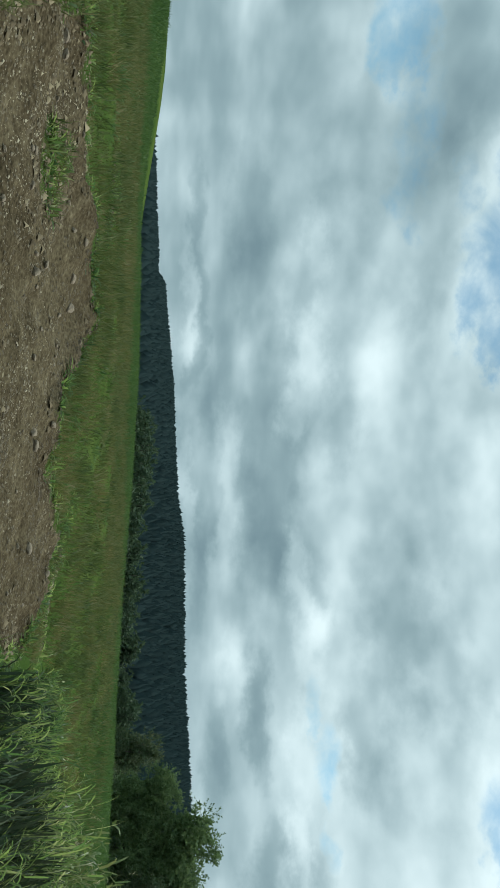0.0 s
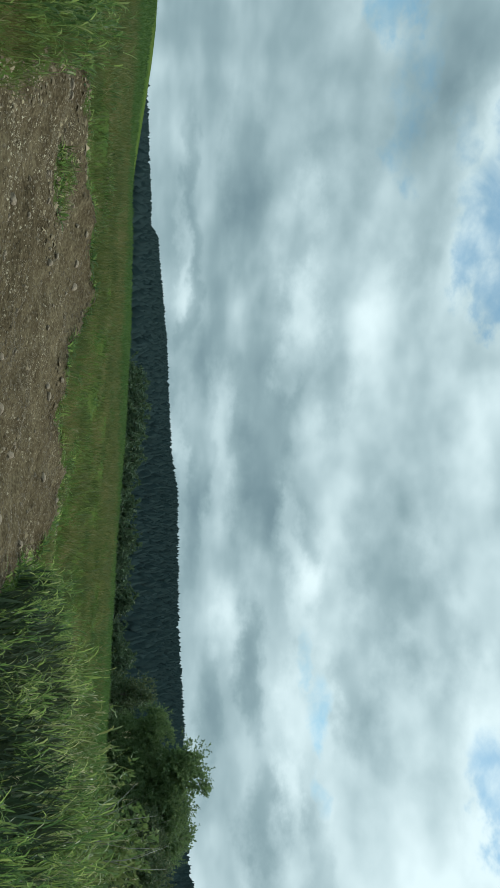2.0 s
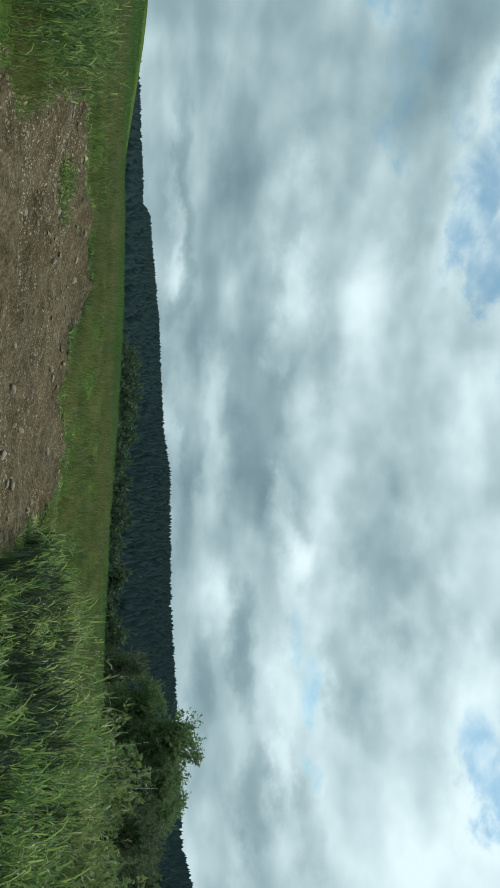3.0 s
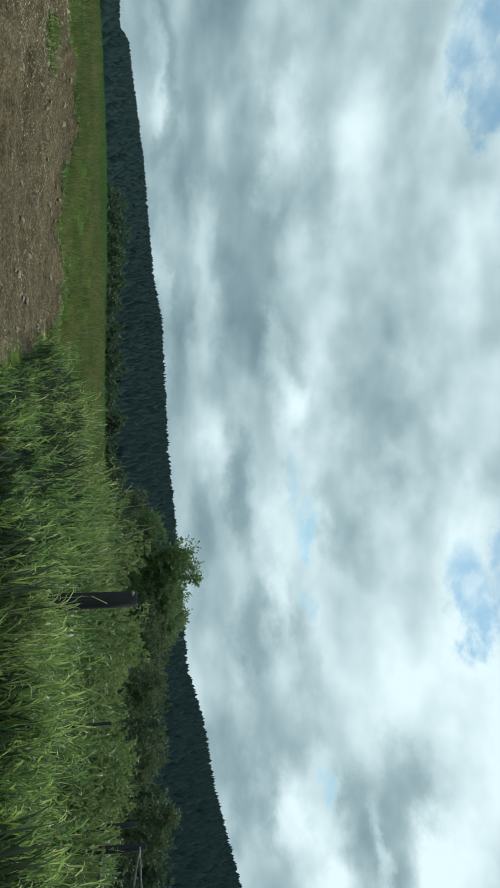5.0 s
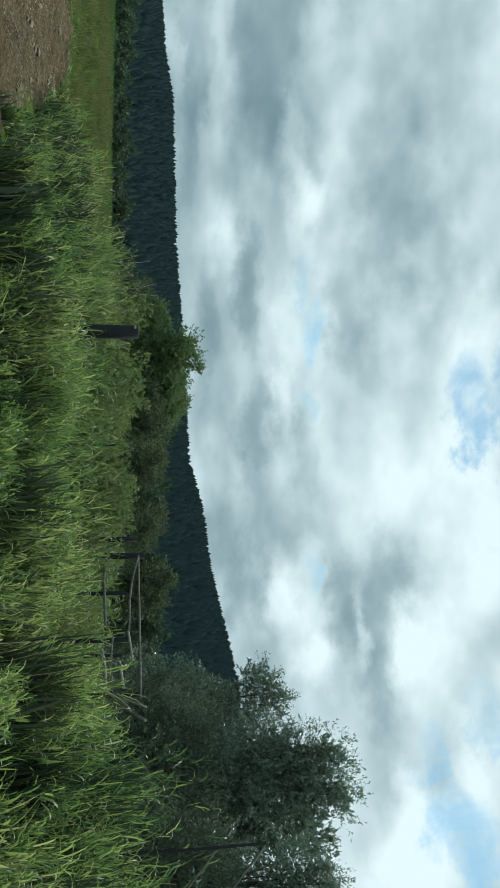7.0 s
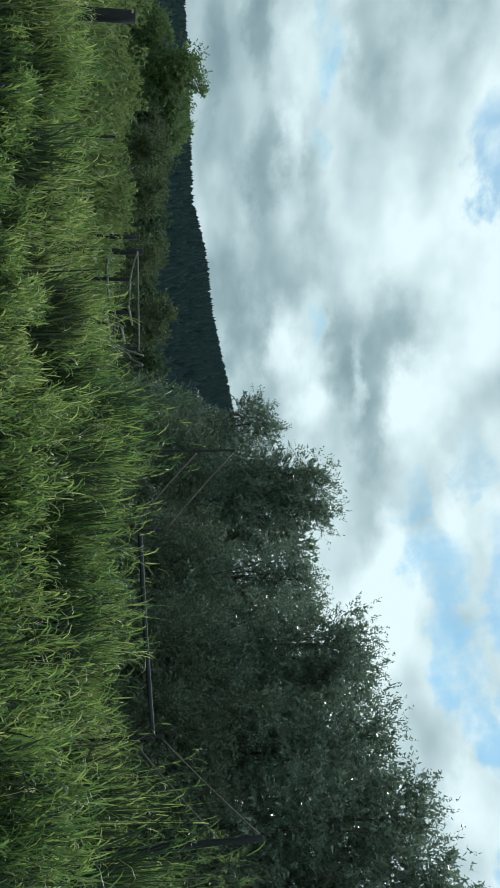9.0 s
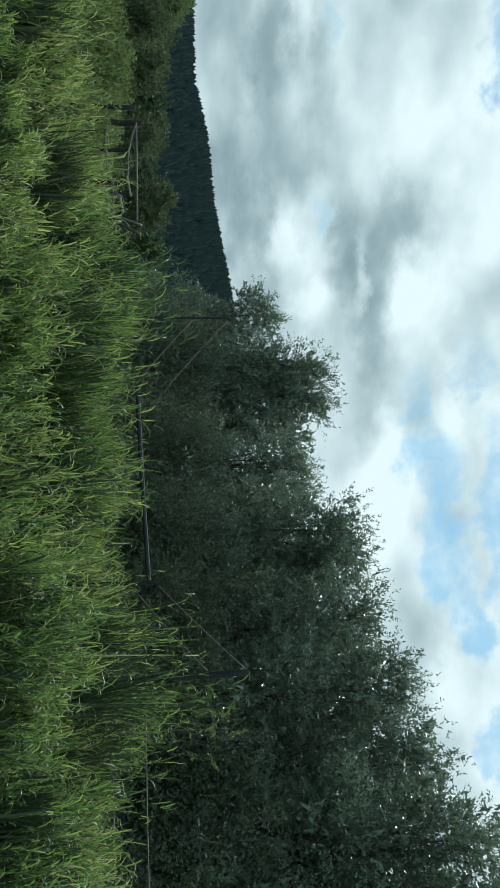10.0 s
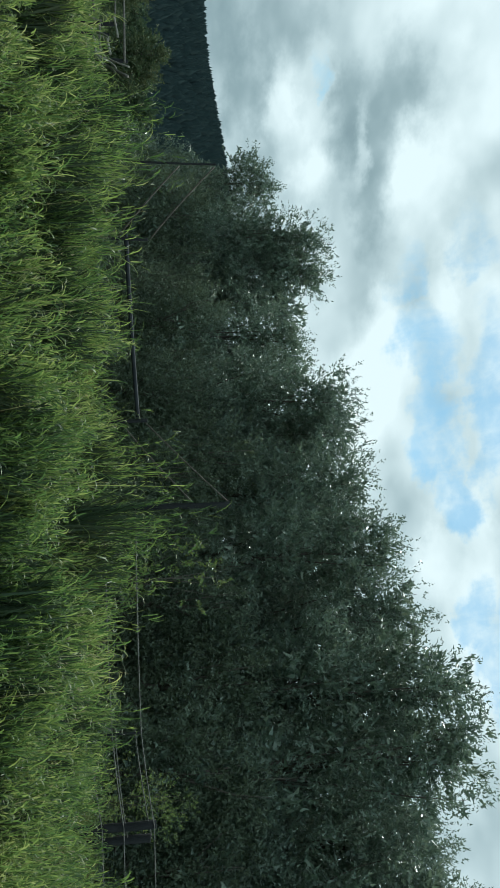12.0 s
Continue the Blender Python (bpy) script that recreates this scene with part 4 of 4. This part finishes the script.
for z0, z1, z2, z3 in ((1.44, 1.47, 1.64, 1.67), (1.02, 1.06, 1.20, 1.23), (0.70, 0.74, 0.89, 0.93)):
    spots = ((10.10, -5.84, z0), (12.22, -8.36, z1), (13.14, -9.52, z2), (14.15, -11.4, z3))
    for a, b in zip(spots, spots[1:]):
        rail("fence_wire", a, b, 0.008, WIRE, "taut pale wire of the pasture fence", 0.012, "wire", "fence wires")
for z0, z1 in ((1.38, 1.60), (1.10, 1.25)):
    rail("fence_wire", (12.20, -8.30, z0), (13.32, -9.64, z1), 0.007, WIRE, "slack pale second wire beside the fence", 0.02, "wire", "fence wires")


# ---- shrubs beside the pasture ----
shrub = make_tree("shrub", 55, 2.6, 1.7, 8, 330, 12, 0.050, BRUSH, 0.0, 0.9, 0.4, stout=0.3, clump=0.5)
tagged(stand(shrub, 18.6, -8.6, 0), "leafy olive shrub beyond the wire fence", "shrub")
stand_copy(shrub, 19.6, -11.0, 140, 0.9)
sapling = make_tree("sapling", 56, 4.6, 1.9, 8, 80, 12, 0.11, BRUSH, 0.15, 0.9, 0.45, 0.1, 1.0, stout=0.35, clump=0.5)
tagged(stand(sapling, 23.0, -2.2, 60), "sparse green sapling in front of the willows", "sapling")


def bare_branch(name, foot, tips, radius, label):
    """A dead stem that forks towards its tips."""
    foot = Vector(foot)
    wood = []
    main = Vector(tips[0]) - foot
    bend = Vector((0.06, -0.04, 0.05)) * main.length
    for i, tip in enumerate(tips):
        end = Vector(tip) - foot
        start = Vector((0, 0, 0)) if i == 0 else main * (0.25 + 0.2 * i / len(tips)) + bend * 0.8
        middle = (start + end) * 0.5 + bend * (1.0 if i == 0 else 0.35)
        wood.append(tube([tuple(start), tuple(middle), tuple(end)], [radius if i == 0 else radius * 0.6, radius * 0.6, radius * 0.25], 5))
    ob = thing(name, bars(name, wood), BLEACHED, label=label, category="branch", group="dead branches")
    ob.location = foot
    return ob


for foot, tips in (((4.05, 6.2, 0.60), ((3.74, 6.2, 1.62), (3.95, 6.1, 1.66), (3.70, 6.3, 1.45))), ((4.28, 6.25, 0.60), ((4.04, 6.2, 1.80), (4.28, 6.1, 1.70))), ((4.50, 6.3, 0.60), ((4.22, 6.2, 1.98), (4.36, 6.3, 1.80), (4.55, 6.2, 1.78)))):
    bare_branch("dead_branch", foot, tips, 0.006, "thin bleached dead branch standing up out of the grass")


# weeds and brambles behind the tarred post
weed = make_tree("weed_bush", 58, 1.35, 1.5, 9, 380, 12, 0.080, BRUSH, 0.0, 0.7, 0.6, stout=0.3, clump=0.5)
rng = np.random.RandomState(61)
for k in range(15):
    x, y = 5.2 + 5.4 * (k % 5 + rng.uniform(0, 0.8)) / 5, 5.6 + 4.2 * (k // 5 + rng.uniform(0, 0.8)) / 3
    made = stand(weed, x, y, 0, 1.0) if k == 0 else stand_copy(weed, x, y, float(rng.uniform(0, 360)), rng.uniform(0.75, 1.15))
    tagged(made, "bushy olive-green weeds growing behind the tarred post", "bush", "weed bushes")


# ---- stones on the bare ground ----
def make_stone(name, seed, size):
    bm = bmesh.new()
    bmesh.ops.create_icosphere(bm, subdivisions=2, radius=size)
    off = Vector((seed * 3.1, seed * 1.7, 0))
    for v in bm.verts:
        v.co = v.co * (1 + 0.45 * noise.noise(v.co / size * 0.9 + off) + 0.12 * noise.noise(v.co / size * 2.6 + off))
        v.co.z *= 0.62
    for f in bm.faces:
        f.smooth = len(f.verts) > 3
    me = bpy.data.meshes.new(name)
    bm.to_mesh(me)
    bm.free()
    return me


def make_stones():
    rng = np.random.RandomState(61)
    shapes = [make_stone("stone", 3 + k, 1.0) for k in range(5)]
    made = 0
    while made < 70:
        x, y = rng.uniform(-4.5, 1.7), rng.uniform(4.0, 9.6)
        if float(dirt(x, y)) < 0.6:
            continue
        size = 0.022 + 0.045 * rng.uniform() ** 2.5
        ob = thing("stone", shapes[made % 5], STONE, label="pale rounded field stone lying on bare earth", category="stone", group="loose stones")
        ob.matrix_basis = pose(x, y, float(land(x, y)) + size * 0.28, float(rng.uniform(-15, 15)), float(rng.uniform(-15, 15)), float(rng.uniform(0, 360))) @ Matrix.Diagonal((size, size * float(rng.uniform(0.6, 0.9)), size * 0.9, 1))
        made += 1


def make_gravel(name, count, low, high, mat, label, category, seed, near_edge=0.0):
    """Broken bits strewn over the bare ground, all in one mesh."""
    rng = np.random.RandomState(seed)
    x, y = rng.uniform(-6.5, 2.2, count * 3), rng.uniform(2.5, 10.3, count * 3)
    bare = dirt(x, y)
    lumps = 0.5 + 0.5 * waves(x, y, 0.7, seed + 1)
    chance = np.where(bare > 0.4, 0.25 + 0.75 * np.clip(lumps, 0, 1), 0) if not near_edge else ((bare > 0.15) & (bare < 0.95)) * 1.0 + 0.12 * (bare > 0.5) * (lumps > 0.6)
    keep = np.flatnonzero(rng.uniform(0, 1, count * 3) < chance)[:count]
    x, y = x[keep], y[keep]
    k = len(x)
    size = low + (high - low) * rng.uniform(0, 1, k) ** 4
    shape = np.array([(1, 0, 0), (0, 1, 0), (-1, 0, 0), (0, -1, 0), (0, 0, 1), (0, 0, -1), ], float)
    p = shape[None] * rng.uniform(0.55, 1.35, (k, 6, 1)) + rng.normal(size=(k, 6, 3)) * 0.18
    a = rng.uniform(0, math.tau, k)
    px, py = p[:, :, 0] * np.cos(a)[:, None] - p[:, :, 1] * np.sin(a)[:, None], p[:, :, 0] * np.sin(a)[:, None] + p[:, :, 1] * np.cos(a)[:, None]
    verts = np.stack([x[:, None] + px * size[:, None], y[:, None] + py * size[:, None] * 0.75, (land(x, y) + size * 0.05)[:, None] + p[:, :, 2] * size[:, None] * 0.75], 2).reshape(-1, 3)
    local = np.array([(0, 1, 4), (1, 2, 4), (2, 3, 4), (3, 0, 4)])
    faces = (np.arange(k)[:, None, None] * 6 + local[None]).reshape(-1, 3)
    thing(name, mesh_of(name, verts, faces), mat, label=label, category=category, kind="stuff")


make_stones()
make_gravel("gravel", 42000, 0.004, 0.017, GRIT, "grey and buff gravel strewn over the bare earth", "gravel", 62)
make_gravel("earth_clods", 6500, 0.010, 0.042, CLOD, "brown earth clods heaped along the edge of the turf", "earth", 63, 1.0)
